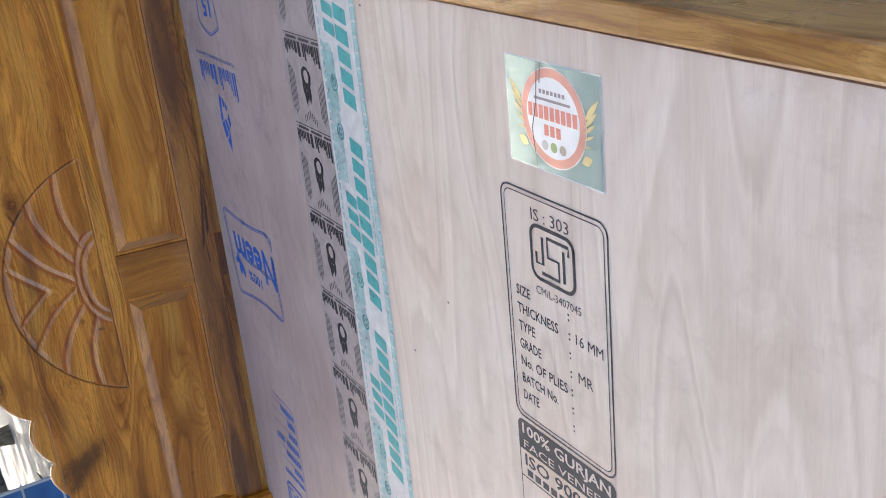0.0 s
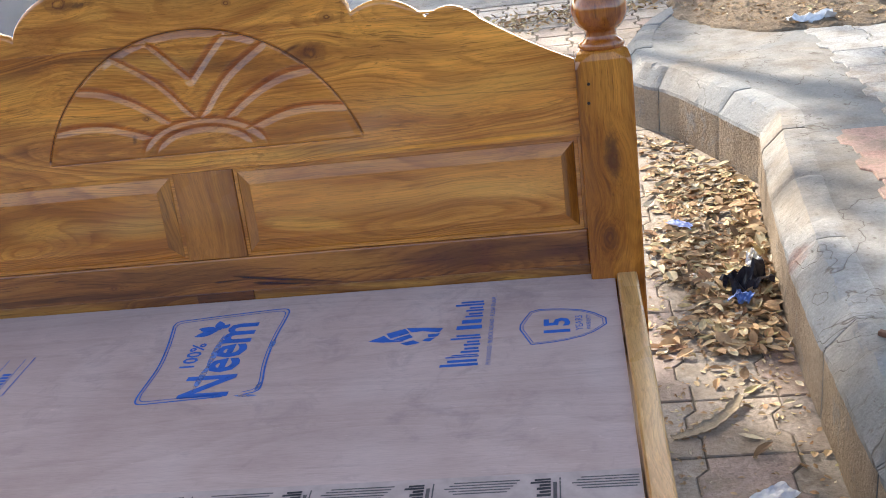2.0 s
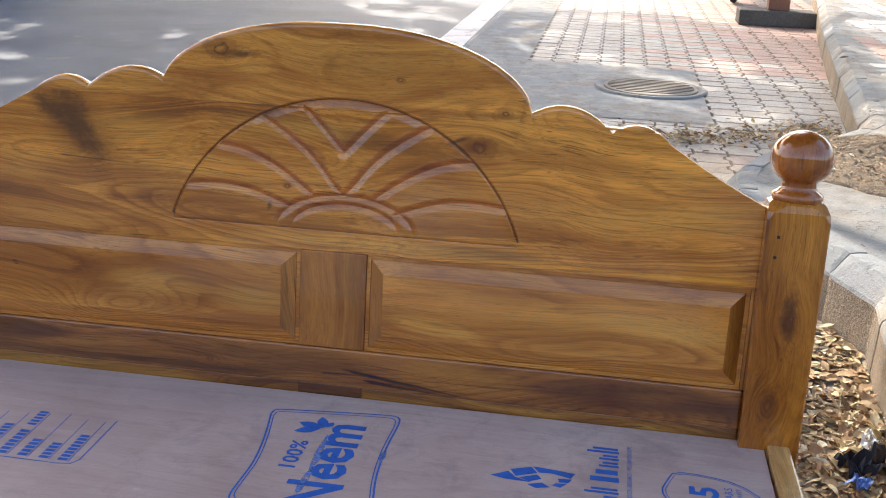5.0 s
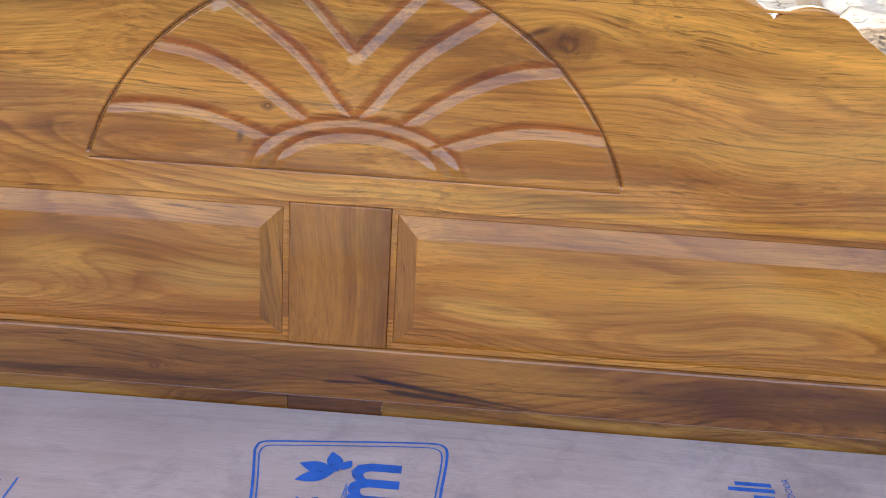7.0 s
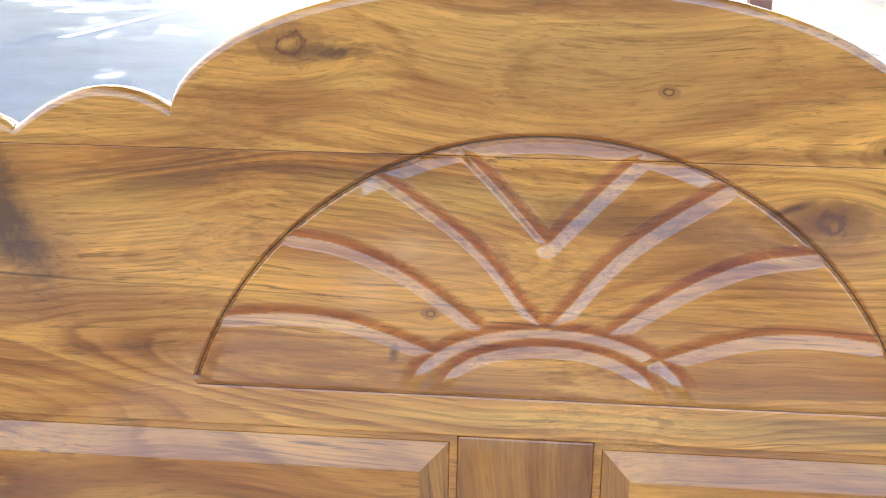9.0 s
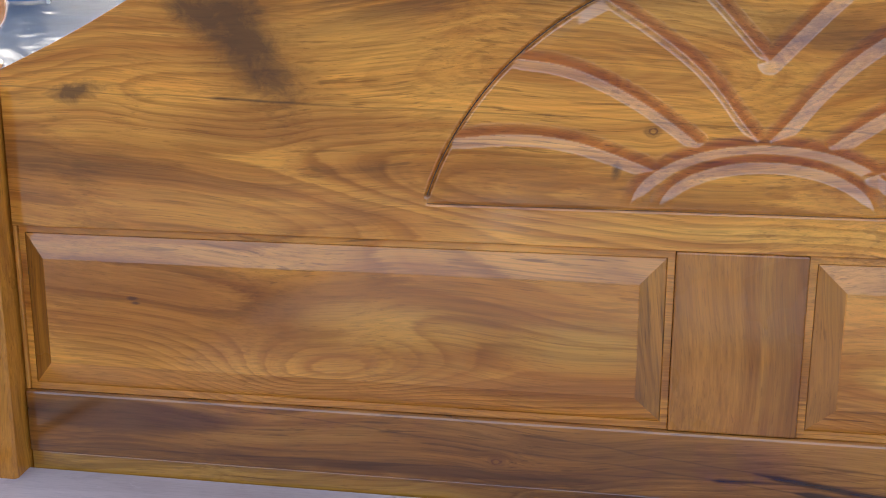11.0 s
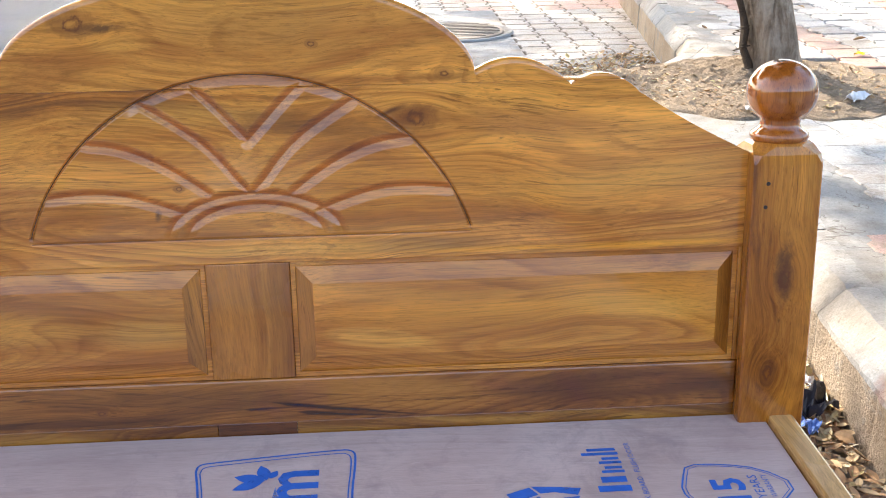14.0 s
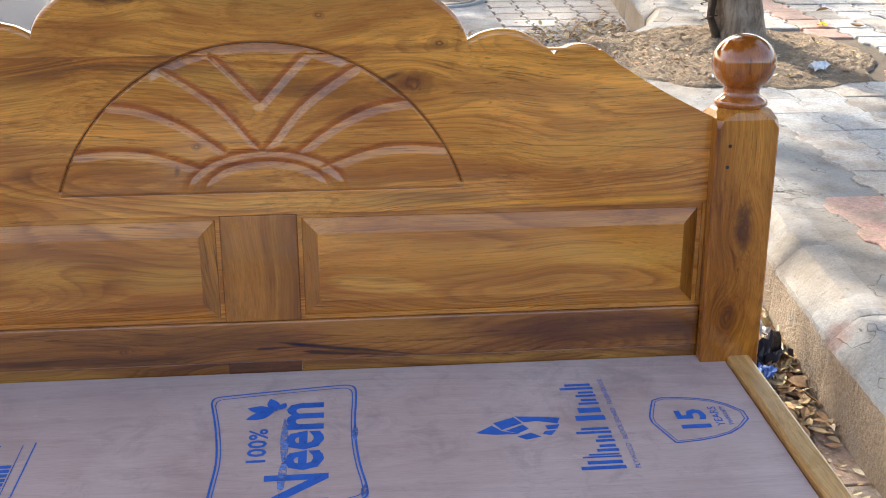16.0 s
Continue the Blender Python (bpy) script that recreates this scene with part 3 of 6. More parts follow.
part("end_stile", boxed(0.7523, 0.758, 0.0, 0.030, 0.514, 0.701, bevel=0.001), wood_stile, headboard)
part("end_stile", boxed(-0.771, -0.7665, 0.0, 0.030, 0.514, 0.701, bevel=0.001), wood_stile, headboard)


def raised_panel(x0, x1, z0, z1, proud=0.011):
    """A panel whose field stands proud of the frame; its bevels fall back to it."""
    bm = bmesh.new()
    rings = []
    side, low, up = 0.0345, 0.037, 0.033
    for u, y in ((0.0, 0.029), (0.0, 0.0035), (0.015, 0.003), (0.22, 0.003), (0.235, 0.0042), (0.25, 0.003), (0.97, 0.0008 - proud), (1.0, -proud), (1.04, -proud)):
        rings.append([bm.verts.new((x, y, z)) for x, z in ((x0 + side * u, z0 + low * u), (x1 - side * u, z0 + low * u), (x1 - side * u, z1 - up * u), (x0 + side * u, z1 - up * u))])
    for n, (a, b) in enumerate(zip(rings, rings[1:])):
        for k in range(4):
            f = bm.faces.new((a[k], a[(k + 1) % 4], b[(k + 1) % 4], b[k]))
            # across the ends the bevel shows darker end grain
            f.material_index = 1 if k in (1, 3) and n in (3, 4, 5) else 0
    bm.faces.new(rings[-1])
    bm.faces.new(rings[0][::-1])
    return bm


for x0, x1 in ((0.0619, 0.7520), (-0.7662, -0.0649)):
    panel = part("raised_panel", raised_panel(x0, x1, 0.5138, 0.7012), wood_panel, headboard, "bevelled raised panel")
    panel.data.materials.append(wood_end)
plug = plain_rough("dark_filler", (0.02, 0.012, 0.006), (0.05, 0.025, 0.012), 30, 0.6, 0.1, 0.002)


def post(side):
    x0, x1 = (0.758, 0.863) if side > 0 else (-0.882, -0.771)
    cx = (x0 + x1) / 2
    bm = bmesh.new()
    y0, y1 = -0.030, 0.068
    cy = (y0 + y1) / 2
    h = 0.0525
    rings = []
    for z, wide, cut in ((0.0, 1, 0.003), (0.835, 1, 0.003), (0.848, 0.985, 0.010), (0.860, 0.90, 0.026), (0.864, 0.80, 0.026)):
        a, b, c = h * wide, 0.049 * wide, cut
        rings.append([bm.verts.new((cx + sx * px, cy + sy * py, z)) for sx, sy, px, py in (
            (-1, -1, a - c, b), (1, -1, a - c, b), (1, -1, a, b - c), (1, 1, a, b - c), (1, 1, a - c, b), (-1, 1, a - c, b), (-1, 1, a, b - c), (-1, -1, a, b - c))])
    for p, q in zip(rings, rings[1:]):
        for k in range(8):
            bm.faces.new((p[k], p[(k + 1) % 8], q[(k + 1) % 8], q[k]))
    bm.faces.new(rings[-1])
    bm.faces.new(rings[0][::-1])
    body = part("post", bm, wood_post, headboard, "square corner post with chamfered top")
    prof = [(0.030, 0.860), (0.0415, 0.8645), (0.0445, 0.870), (0.0425, 0.876), (0.036, 0.880), (0.0315, 0.884), (0.0295, 0.889), (0.030, 0.894)]
    prof += [(0.0530 * math.sin(a), 0.9365 - 0.0480 * math.cos(a)) for a in np.linspace(0.62, math.pi - 0.03, 22)]
    ball = part("finial", lathe(prof, 40, (cx, cy)), wood_ball, body, "turned glossy ball finial", smooth=True)
    for px, pz in ((-0.030, 0.806), (-0.032, 0.770)) if side > 0 else ((0.030, 0.806), (0.028, 0.72)):
        dot = part("dowel_plug", lathe([(0.0001, -0.0008), (0.0032, -0.0008), (0.0032, 0.0005), (0.0001, 0.0006)], 10), plug, body)
        dot.matrix_basis = Matrix.Translation((cx + px, y0, pz)) @ Matrix.Rotation(radians(90), 4, "X")
    return body


post(1)
post(-1)
FOOT = -2.12


def side_rail(side):
    """A plank on edge; near the headboard its lower edge drops in scallops."""
    def lower(y):
        d = -y
        if d < 0.30:
            return 0.17
        if d < 0.40:
            return 0.17 + 0.035 * math.sin((d - 0.30) / 0.10 * math.pi / 2)
        if d < 0.50:
            return 0.205 + 0.03 * math.sin((d - 0.40) / 0.10 * math.pi / 2)
        return 0.27 + 0.02 * min(1, (d - 0.50) / 0.05)
    x0, x1 = 0.8075, 0.8475
    if side < 0:
        x0, x1 = -0.8675, -0.8275
    ys = np.concatenate([np.linspace(-0.028, -0.60, 60), np.linspace(-0.62, FOOT, 20)])
    verts, faces = [], []
    top, r = 0.4305, 0.005
    for y in ys:
        lo = lower(y)
        col = [(x0, y, lo), (x0, y, top - r), (x0 + r * 0.3, y, top - r * 0.3), (x0 + r, y, top), (x1 - r, y, top), (x1 - r * 0.3, y, top - r * 0.3), (x1, y, top - r), (x1, y, lo)]
        verts += col
    n = 8
    for k in range(len(ys) - 1):
        for j in range(n):
            a, b = k * n + j, k * n + (j + 1) % n
            faces.append((a, b, b + n, a + n) if side else (a, a + n, b + n, b))
    faces.append(tuple(range(n)))
    faces.append(tuple(range((len(ys) - 1) * n, len(ys) * n))[::-1])
    ob = raw("side_rail", verts, faces, wood_rail, bed, "glossy side rail with scalloped bracket end")
    bmt = bmesh.new()
    bmt.from_mesh(ob.data)
    bmesh.ops.recalc_face_normals(bmt, faces=bmt.faces)
    bmt.to_mesh(ob.data)
    bmt.free()
    return ob


side_rail(1)
side_rail(-1)
part("foot_rail", boxed(-0.8675, 0.8475, FOOT - 0.04, FOOT, 0.20, 0.43, bevel=0.004), wood_rail, bed)
for sx in (-0.83, 0.81):
    part("foot_leg", boxed(sx - 0.045, sx + 0.045, FOOT - 0.13, FOOT - 0.041, 0.0, 0.46, bevel=0.006), wood_post, bed)
for k in range(5):
    y = -0.25 - 0.42 * k
    part("slat", boxed(-0.826, 0.806, y - 0.035, y + 0.035, 0.372, 0.3995, bevel=0.002), wood_rail, bed)

# ---- plywood deck ----
def ply_material(name, a, b, c, along, stain, figure=0.4, grit=1.0, lined=0.25):
    m = Mat(name, 0.62, spec=0.4)
    pos = m.coords((1, 1, 1))

    def stretched(across, length):
        s = [across, across, across]
        s[along] = length
        return m.coords(tuple(s))

    slow = m.noise(stretched(3.4, 0.55), 1.0, 1.5, 0.45, 0.3)
    comb = m.node("CombineXYZ")
    m.put(comb.inputs[0], m.math("MULTIPLY", slow, 26.0))
    bands = m.noise(comb.outputs[0], 1.0, 4, 0.6)
    streak = m.noise(stretched(34.0, 1.9), 1.0, 5, 0.65, 0.5)
    cloud = m.noise(pos, 3.2, 5, 0.62)
    mixed = m.math("ADD", m.math("MULTIPLY", bands, figure), m.math("ADD", m.math("MULTIPLY", streak, 0.25), m.math("MULTIPLY", cloud, 0.75 - figure)))
    col = m.ramp(mixed, (0.36, a), (0.5, b), (0.62, c))
    ring = m.math("FRACT", m.math("ADD", m.math("MULTIPLY", slow, 17.0), m.math("MULTIPLY", streak, 0.5)))
    col = m.mix(lined, col, m.mix(1.0, col, m.ramp(ring, (0.0, (1.05, 1.05, 1.05)), (0.55, (0.98, 0.97, 0.96)), (0.88, (0.80, 0.75, 0.71)), (1.0, (1.0, 0.99, 0.98))), "MULTIPLY"))
    split = m.span(m.noise(stretched(130.0, 2.6), 1.0, 4, 0.6, 0.6), 0.655, 0.70, 0.0, 0.6 * lined)
    col = m.mix(split, col, tuple(x * 0.55 for x in a))
    blot = m.span(m.math("ADD", m.math("MULTIPLY", m.noise(pos, 14.0, 6, 0.72, 0.6), 0.6), m.math("MULTIPLY", m.noise(pos, 2.6, 3, 0.5), 0.4)), 0.52, 0.66, 0, 0.55)
    col = m.mix(blot, col, stain)
    scuff = m.span(m.noise(stretched(60.0, 14.0), 1.0, 5, 0.75, 0.8), 0.64, 0.72, 0, 0.45 * grit)
    col = m.mix(scuff, col, tuple(x * 1.25 for x in c))
    smear = m.span(m.noise(stretched(20.0, 3.0), 1.0, 6, 0.75, 1.2), 0.58, 0.70, 0, 0.4 * grit)
    col = m.mix(smear, col, stain)
    fine = m.noise(stretched(700.0, 30.0), 1.0, 2, 0.6)
    col = m.mix(0.3 * grit, col, m.mix(1.0, col, m.span(fine, 0.35, 0.55, 0.65, 1.0), "MULTIPLY"))
    m.color(col)
    m.rough(m.span(cloud, 0.3, 0.7, 0.40, 0.62))
    m.bump(m.math("ADD", fine, streak), 0.08, 0.003)
    return m.m


ply_grey = ply_material("greyish_plywood", (0.45, 0.315, 0.275), (0.545, 0.395, 0.345), (0.62, 0.465, 0.410), 0, (0.30, 0.212, 0.200), 0.12)
ply_pink = ply_material("pinkish_plywood", (0.63, 0.475, 0.375), (0.78, 0.625, 0.515), (0.86, 0.725, 0.61), 0, (0.60, 0.445, 0.355), 0.36, 0.45, 0.45)
SEAM = -0.839
DECK = 0.42
upper_sheet = thing("plywood_sheet", "greyish printed plywood sheet lying on the bed frame", "plywood", at=Matrix.Translation((0, 0, DECK)))
part("sheet", boxed(-0.8235, 0.8035, SEAM + 0.001, -0.003, -0.016, 0.0), ply_grey, upper_sheet)
lower_sheet = thing("plywood_sheet", "pinkish wood-veneer plywood sheet with stamp and sticker on the bed", "plywood", at=Matrix.Translation((0, 0, DECK)))
part("sheet", boxed(-0.8235, 0.8035, FOOT + 0.002, SEAM - 0.001, -0.016, 0.0006), ply_pink, lower_sheet)

# ---- ground ----
raw("ground", [(-120, -60, 0), (120, -60, 0), (120, 160, 0), (-120, 160, 0)], [(0, 1, 2, 3)], asphalt)
tagged(bpy.data.objects["ground"], "grey asphalt road dappled with shade", "road", kind="structure")


def strip(name, x0, x1, y0, y1, z, material, label, category="road marking", kind="structure"):
    ob = raw(name, [(x0, y0, z), (x1, y0, z), (x1, y1, z), (x0, y1, z)], [(0, 1, 2, 3)], material)
    return tagged(ob, label, category, kind=kind)


strip("road_line", -1.06, -0.80, -8, 60, 0.004, road_paint, "worn white edge line on the asphalt")
strip("road_line", -4.80, -4.66, 9.6, 13.0, 0.004, road_paint, "white lane line on the asphalt")
strip("gutter", -0.74, -0.17, -8, 60, 0.004, concrete, "pale concrete gutter strip beside the road line", "gutter")

# ---- kerb, pavement, tree pit ----
TOP = 0.268
KERB_LINE = [(1.20, -9.0), (1.205, -1.0), (1.210, 0.0), (1.230, 0.55), (1.288, 1.12), (1.326, 1.36), (1.329, 1.385), (1.320, 1.41), (1.210, 1.70), (1.10, 1.975), (1.02, 2.06), (0.966, 2.16), (0.950, 2.41),
             (1.00, 2.73), (1.12, 3.03), (1.36, 3.38), (1.617, 3.67), (1.81, 4.02), (1.874, 4.56), (2.23, 7.54), (2.50, 9.47), (3.04, 13.1), (5.56, 32.8), (8.3, 54.9)]


def rounded(line, times=2):
    pts = [Vector(p) for p in line]
    for _ in range(times):
        q = [pts[0]]
        for a, b in zip(pts, pts[1:]):
            q += [a.lerp(b, 0.25), a.lerp(b, 0.75)]
        pts = q + [pts[-1]]
    return pts


kerb_front = plain_rough("soil_stained_concrete", (0.22, 0.165, 0.115), (0.42, 0.345, 0.26), 16.0, 0.92, 0.7, 0.012, (0.25, 0.235, 0.215))
kerb = thing("kerb", "worn concrete kerb with chipped chamfered edge along the pavement", "kerb", kind="structure")
kerb_line = rounded(KERB_LINE, 1)


def along(line):
    total = [0.0]
    for a, b in zip(line, line[1:]):
        total.append(total[-1] + (b - a).length)
    return total


kerb_at = along(kerb_line)


def kerb_point(s):
    for k in range(len(kerb_line) - 1):
        if s <= kerb_at[k + 1]:
            u = (s - kerb_at[k]) / max(1e-9, kerb_at[k + 1] - kerb_at[k])
            p = kerb_line[k].lerp(kerb_line[k + 1], u)
            w = (kerb_line[k + 1] - kerb_line[k]).normalized()
            return p, Vector((w.y, -w.x))
    w = (kerb_line[-1] - kerb_line[-2]).normalized()
    return kerb_line[-1], Vector((w.y, -w.x))


KERB_SHAPE = ((0.0, -0.05), (0.001, 0.05), (0.003, 0.12), (0.004, 0.188), (0.008, 0.200), (0.022, 0.219), (0.038, 0.238), (0.052, 0.2535), (0.060, 0.2615), (0.066, 0.2675), (0.095, 0.2695), (0.135, 0.2695), (0.138, -0.05))


def kerb_stone(s0, s1, rnd):
    n = max(3, int((s1 - s0) / 0.02))
    verts, faces = [], []
    m = len(KERB_SHAPE)
    dz, dd = rnd.uniform(-0.003, 0.003), rnd.uniform(-0.004, 0.004)
    for k in range(n + 1):
        u = k / n
        p, w = kerb_point(s0 + 0.002 + (s1 - s0 - 0.004) * u)
        pinch = 0.003 * max(0, 1 - min(u, 1 - u) * n / 0.9) ** 2
        for d, z in KERB_SHAPE:
            top = 1.0 if z > 0.205 else 0.0
            j = noise.noise(Vector((p.x * 14 + d * 30, p.y * 14, z * 30))) * 0.0025 + noise.noise(Vector((p.x * 45 + d * 60, p.y * 45, z * 50))) * 0.0025
            if 0.055 < d < 0.08 or 0.19 < z < 0.215:
                j -= 0.020 * max(0, noise.noise(Vector((p.x * 22, p.y * 22, z * 9))) - 0.10)
            q = p + w * (d + dd + pinch * (1 if d < 0.10 else -1) + j * (0.6 if d < 0.10 else 0))
            verts.append((q.x, q.y, z + top * (dz - pinch + j)))
    for k in range(n):
        for j in range(m):
            a, b = k * m + j, k * m + (j + 1) % m
            faces.append((a, b, b + m, a + m))
    faces.append(tuple(range(m))[::-1])
    faces.append(tuple(range(n * m, (n + 1) * m)))
    ob = raw("kerb_stone", verts, faces, concrete, kerb)
    ob.data.materials.append(kerb_front)
    for p in ob.data.polygons:
        if len(p.vertices) == 4 and p.index % m < 3:
            p.material_index = 1
    return ob


rnd = random.Random(5)
s = 0.0
while s < kerb_at[-1] - 0.5:
    near = s < 22
    step = 0.41 if near else 3.0
    kerb_stone(s, min(s + step, kerb_at[-1]), rnd)
    s += step

inner = []
s = 0.0
while s < kerb_at[-1]:
    p, w = kerb_point(s)
    inner.append(p + w * 0.134)
    s += 0.15 if s < 22 else 2.0
verts = [(p.x, p.y, TOP - 0.012) for p in inner] + [(14.0, p.y, TOP - 0.012) for p in inner]
n = len(inner)
pavement = raw("pavement", verts, [(k, k + n, k + n + 1, k + 1) for k in range(n - 1)], joint_dirt)
tagged(pavement, "paved footpath of worn grey and red blocks", "pavement", kind="structure")

# ---- tree ----
TREE_X, TREE_Y = 1.945, 3.32
tree = thing("tree", "roadside tree with rough bark and a broad unseen crown placed for shade", "tree", at=Matrix.Translation((TREE_X, TREE_Y, TOP - 0.03)))


def trunk_mesh(pts, radii, steps=18, rough=0.05):
    verts, faces = [], []
    for k, ((x, y, z), r) in enumerate(zip(pts, radii)):
        for j in range(steps):
            a = 2 * math.pi * j / steps
            q = r * (1 + rough * noise.noise(Vector((math.cos(a) * 2.2 + x, math.sin(a) * 2.2 + y, z * 2.5))) * 3)
            verts.append((x + q * math.cos(a), y + q * math.sin(a), z))
    for k in range(len(pts) - 1):
        for j in range(steps):
            a, b = k * steps + j, k * steps + (j + 1) % steps
            faces.append((a, b, b + steps, a + steps))
    faces.append(tuple(range(steps))[::-1])
    faces.append(tuple(range((len(pts) - 1) * steps, len(pts) * steps)))
    return verts, faces


# trunk: two stems grown together, leaning a little
zs = np.linspace(0, 4.2, 60)
def stem(z):
    """Middle of the trunk at a height."""
    return 0.080 - 0.27 * z + 0.036 * z * z + 0.02 * math.sin(z * 3.1), -0.12 + 0.03 * math.sin(z * 2.2)


pts = [(*stem(z), z) for z in zs]
radii = [0.096 + 0.035 * math.exp(-z * 9) - 0.006 * z + 0.012 * math.sin(z * 5.1) for z in zs]
v, f = trunk_mesh(pts, radii, 36, 0.10)
trunk = raw("trunk", v, f, bark, tree, "gnarled grey-brown trunk", smooth=True)
for base, tip, r0 in (((-0.30, 0.0, 3.9), (-4.6, 1.0, 6.5), 0.10), ((-0.30, 0.0, 4.0), (-5.4, 7.6, 6.6), 0.10), ((-0.28, 0.0, 3.7), (2.6, 2.0, 6.8), 0.09), ((-0.30, 0.0, 3.9), (-2.2, -4.2, 5.6), 0.095), ((-0.28, 0, 3.6), (0.8, 3.6, 6.4), 0.085)):
    line = [tuple(Vector(base).lerp(Vector(tip), k / 9) + Vector((0, 0, 0.25 * math.sin(k / 9 * math.pi)))) for k in range(10)]
    v, f = trunk_mesh(line, [r0 * (1 - 0.07 * k) for k in range(10)], 10, 0.05)
    raw("limb", v, f, bark, tree, smooth=True)

charred = plain_rough("charred_dead_wood", (0.035, 0.026, 0.019), (0.165, 0.122, 0.088), 30, 0.95, 0.9, 0.02)
for base, tip, r0 in (((-0.055, -0.13, 0.0), (-0.185, -0.12, 0.72), 0.019), ((-0.09, -0.14, 0.26), (-0.155, -0.15, 0.22), 0.010), ((-0.08, -0.14, 0.17), (-0.15, -0.16, 0.15), 0.012), ((-0.07, -0.15, 0.0), (-0.13, -0.18, 0.06), 0.024)):
    line = [tuple(Vector(base).lerp(Vector(tip), k / 9) + Vector((0.012 * math.sin(k * 2.3), 0, 0))) for k in range(10)]
    v, f = trunk_mesh(line, [r0 * (1 - 0.075 * k + 0.2 * (k % 2)) for k in range(10)], 9, 0.12)
    raw("dead_stub", v, f, charred, tree, "blackened dead stub beside the trunk", smooth=False)

leaf_green = Mat("green_leaves", 0.55)
info = leaf_green.node("NewGeometry")
leaf_green.color(leaf_green.ramp(info.outputs["Random Per Island"], (0.0, (0.035, 0.075, 0.016)), (0.5, (0.06, 0.11, 0.025)), (1.0, (0.11, 0.14, 0.035))))
leaf_green.b.inputs["Transmission Weight"].default_value = 0.0
leaf_green = leaf_green.m


def crown_mesh(name, centre, size, clumps, per, leaf, seed, parent, spread=0.75):
    """Many small leaves in uneven clumps, with gaps between them."""
    g = np.random.RandomState(seed)
    c = g.normal(size=(clumps * 2, 3))
    c /= np.linalg.norm(c, axis=1)[:, None]
    c *= (g.rand(len(c), 1) ** 0.45)
    c = c[:clumps] * np.array(size) + np.array(centre)
    p = np.repeat(c, per, 0) + g.normal(size=(clumps * per, 3)) * np.array([spread, spread, spread * 0.6]) * np.repeat(0.5 + g.rand(clumps, 1), per, 0)
    n = len(p)
    a = g.normal(size=(n, 3))
    a /= np.linalg.norm(a, axis=1)[:, None]
    b = np.cross(a, g.normal(size=(n, 3)))
    b /= np.linalg.norm(b, axis=1)[:, None]
    s = leaf * (0.6 + 0.8 * g.rand(n, 1))
    q = np.stack([p - a * s, p + b * s * 0.45, p + a * s, p - b * s * 0.45], 1).reshape(-1, 3)
    me = bpy.data.meshes.new(name)
    me.from_pydata(q.tolist(), [], np.arange(4 * n).reshape(-1, 4).tolist())
    me.materials.append(leaf_green)
    ob = new(name, me)
    ob.parent = parent
    return ob


# leaf clumps out of view, placed so bed and footpath lie in shade
crown_mesh("crown", (-5.2, 1.4, 6.4), (3.5, 2.1, 1.1), 150, 110, 0.14, 3, tree, 0.55)
crown_mesh("crown", (-2.65, 4.35, 6.3), (0.75, 1.2, 0.3), 50, 90, 0.11, 5, tree, 0.28)
# added overhead to cut the sky light on the deck
crown_mesh("crown", (-2.0, -2.7, 5.6), (3.6, 2.1, 0.7), 90, 90, 0.14, 6, tree, 0.5)
# hung far from the trunk so their shadows dapple paving and road
crown_mesh("crown", (-4.6, 12.8, 6.7), (2.4, 2.6, 0.6), 40, 120, 0.12, 9, tree, 0.17)
crown_mesh("crown", (-6.4, 9.2, 6.6), (4.4, 3.0, 0.7), 84, 150, 0.12, 4, tree, 0.17)
crown_mesh("crown", (-8.6, 13.6, 6.7), (4.0, 2.6, 0.7), 52, 150, 0.12, 14, tree, 0.15)
# added to shade the right rail and post
crown_mesh("crown", (-4.33, 2.62, 6.0), (0.75, 0.45, 0.25), 26, 120, 0.12, 15, tree, 0.20)
# added over the trunk to darken reflections in the rail
crown_mesh("crown", (0.7, 0.5, 5.3), (2.3, 2.0, 0.8), 60, 110, 0.13, 16, tree, 0.40)

def limbs(parent, base, tips, r0):
    for tip in tips:
        line = [tuple(Vector(base).lerp(Vector(tip), k / 9) + Vector((0.12 * math.sin(k * 1.3), 0.12 * math.cos(k * 1.7), 0.3 * math.sin(k / 9 * math.pi)))) for k in range(10)]
        v, f = trunk_mesh(line, [r0 * (1 - 0.085 * k) for k in range(10)], 8, 0.05)
        raw("limb", v, f, bark, parent, smooth=True)


far_tree = thing("tree", "street tree with slender trunk, placed to block sun and sky", "tree", "far street trees", at=Matrix.Translation((-13.0, 13.5, 0)))
zs = np.linspace(0, 4.5, 14)
v, f = trunk_mesh([(0.08 * math.sin(z), 0.05 * math.cos(z), z) for z in zs], [0.16 + 0.08 * math.exp(-3 * z) - 0.012 * z for z in zs], 12)
raw("trunk", v, f, bark, far_tree, smooth=True)
limbs(far_tree, (0.08, 0.0, 4.2), [(4.2 * math.cos(a), 4.2 * math.sin(a), 6.4 + 0.5 * math.sin(3 * a)) for a in (0.2, 1.1, 2.0, 3.1, 4.0, 5.2)], 0.09)
crown_mesh("crown", (0.5, 0.0, 6.6), (5.2, 5.2, 1.2), 135, 120, 0.13, 8, far_tree, 0.19)
# copies placed for the dappled shade on the road
copy_thing(far_tree, pose(-9.3, 14.6, 0, 0, 0, 80))
copy_thing(far_tree, pose(-16.5, 24.0, 0, 0, 0, 130))
copy_thing(far_tree, pose(-11.0, 20.4, 0, 0, 0, 310))
copy_thing(far_tree, pose(-12.6, 30.5, 0, 0, 0, 60))
copy_thing(far_tree, pose(-17.5, 16.0, 0, 0, 0, 250))
copy_thing(far_tree, pose(5.8, 21.0, 0.2, 0, 0, 200))
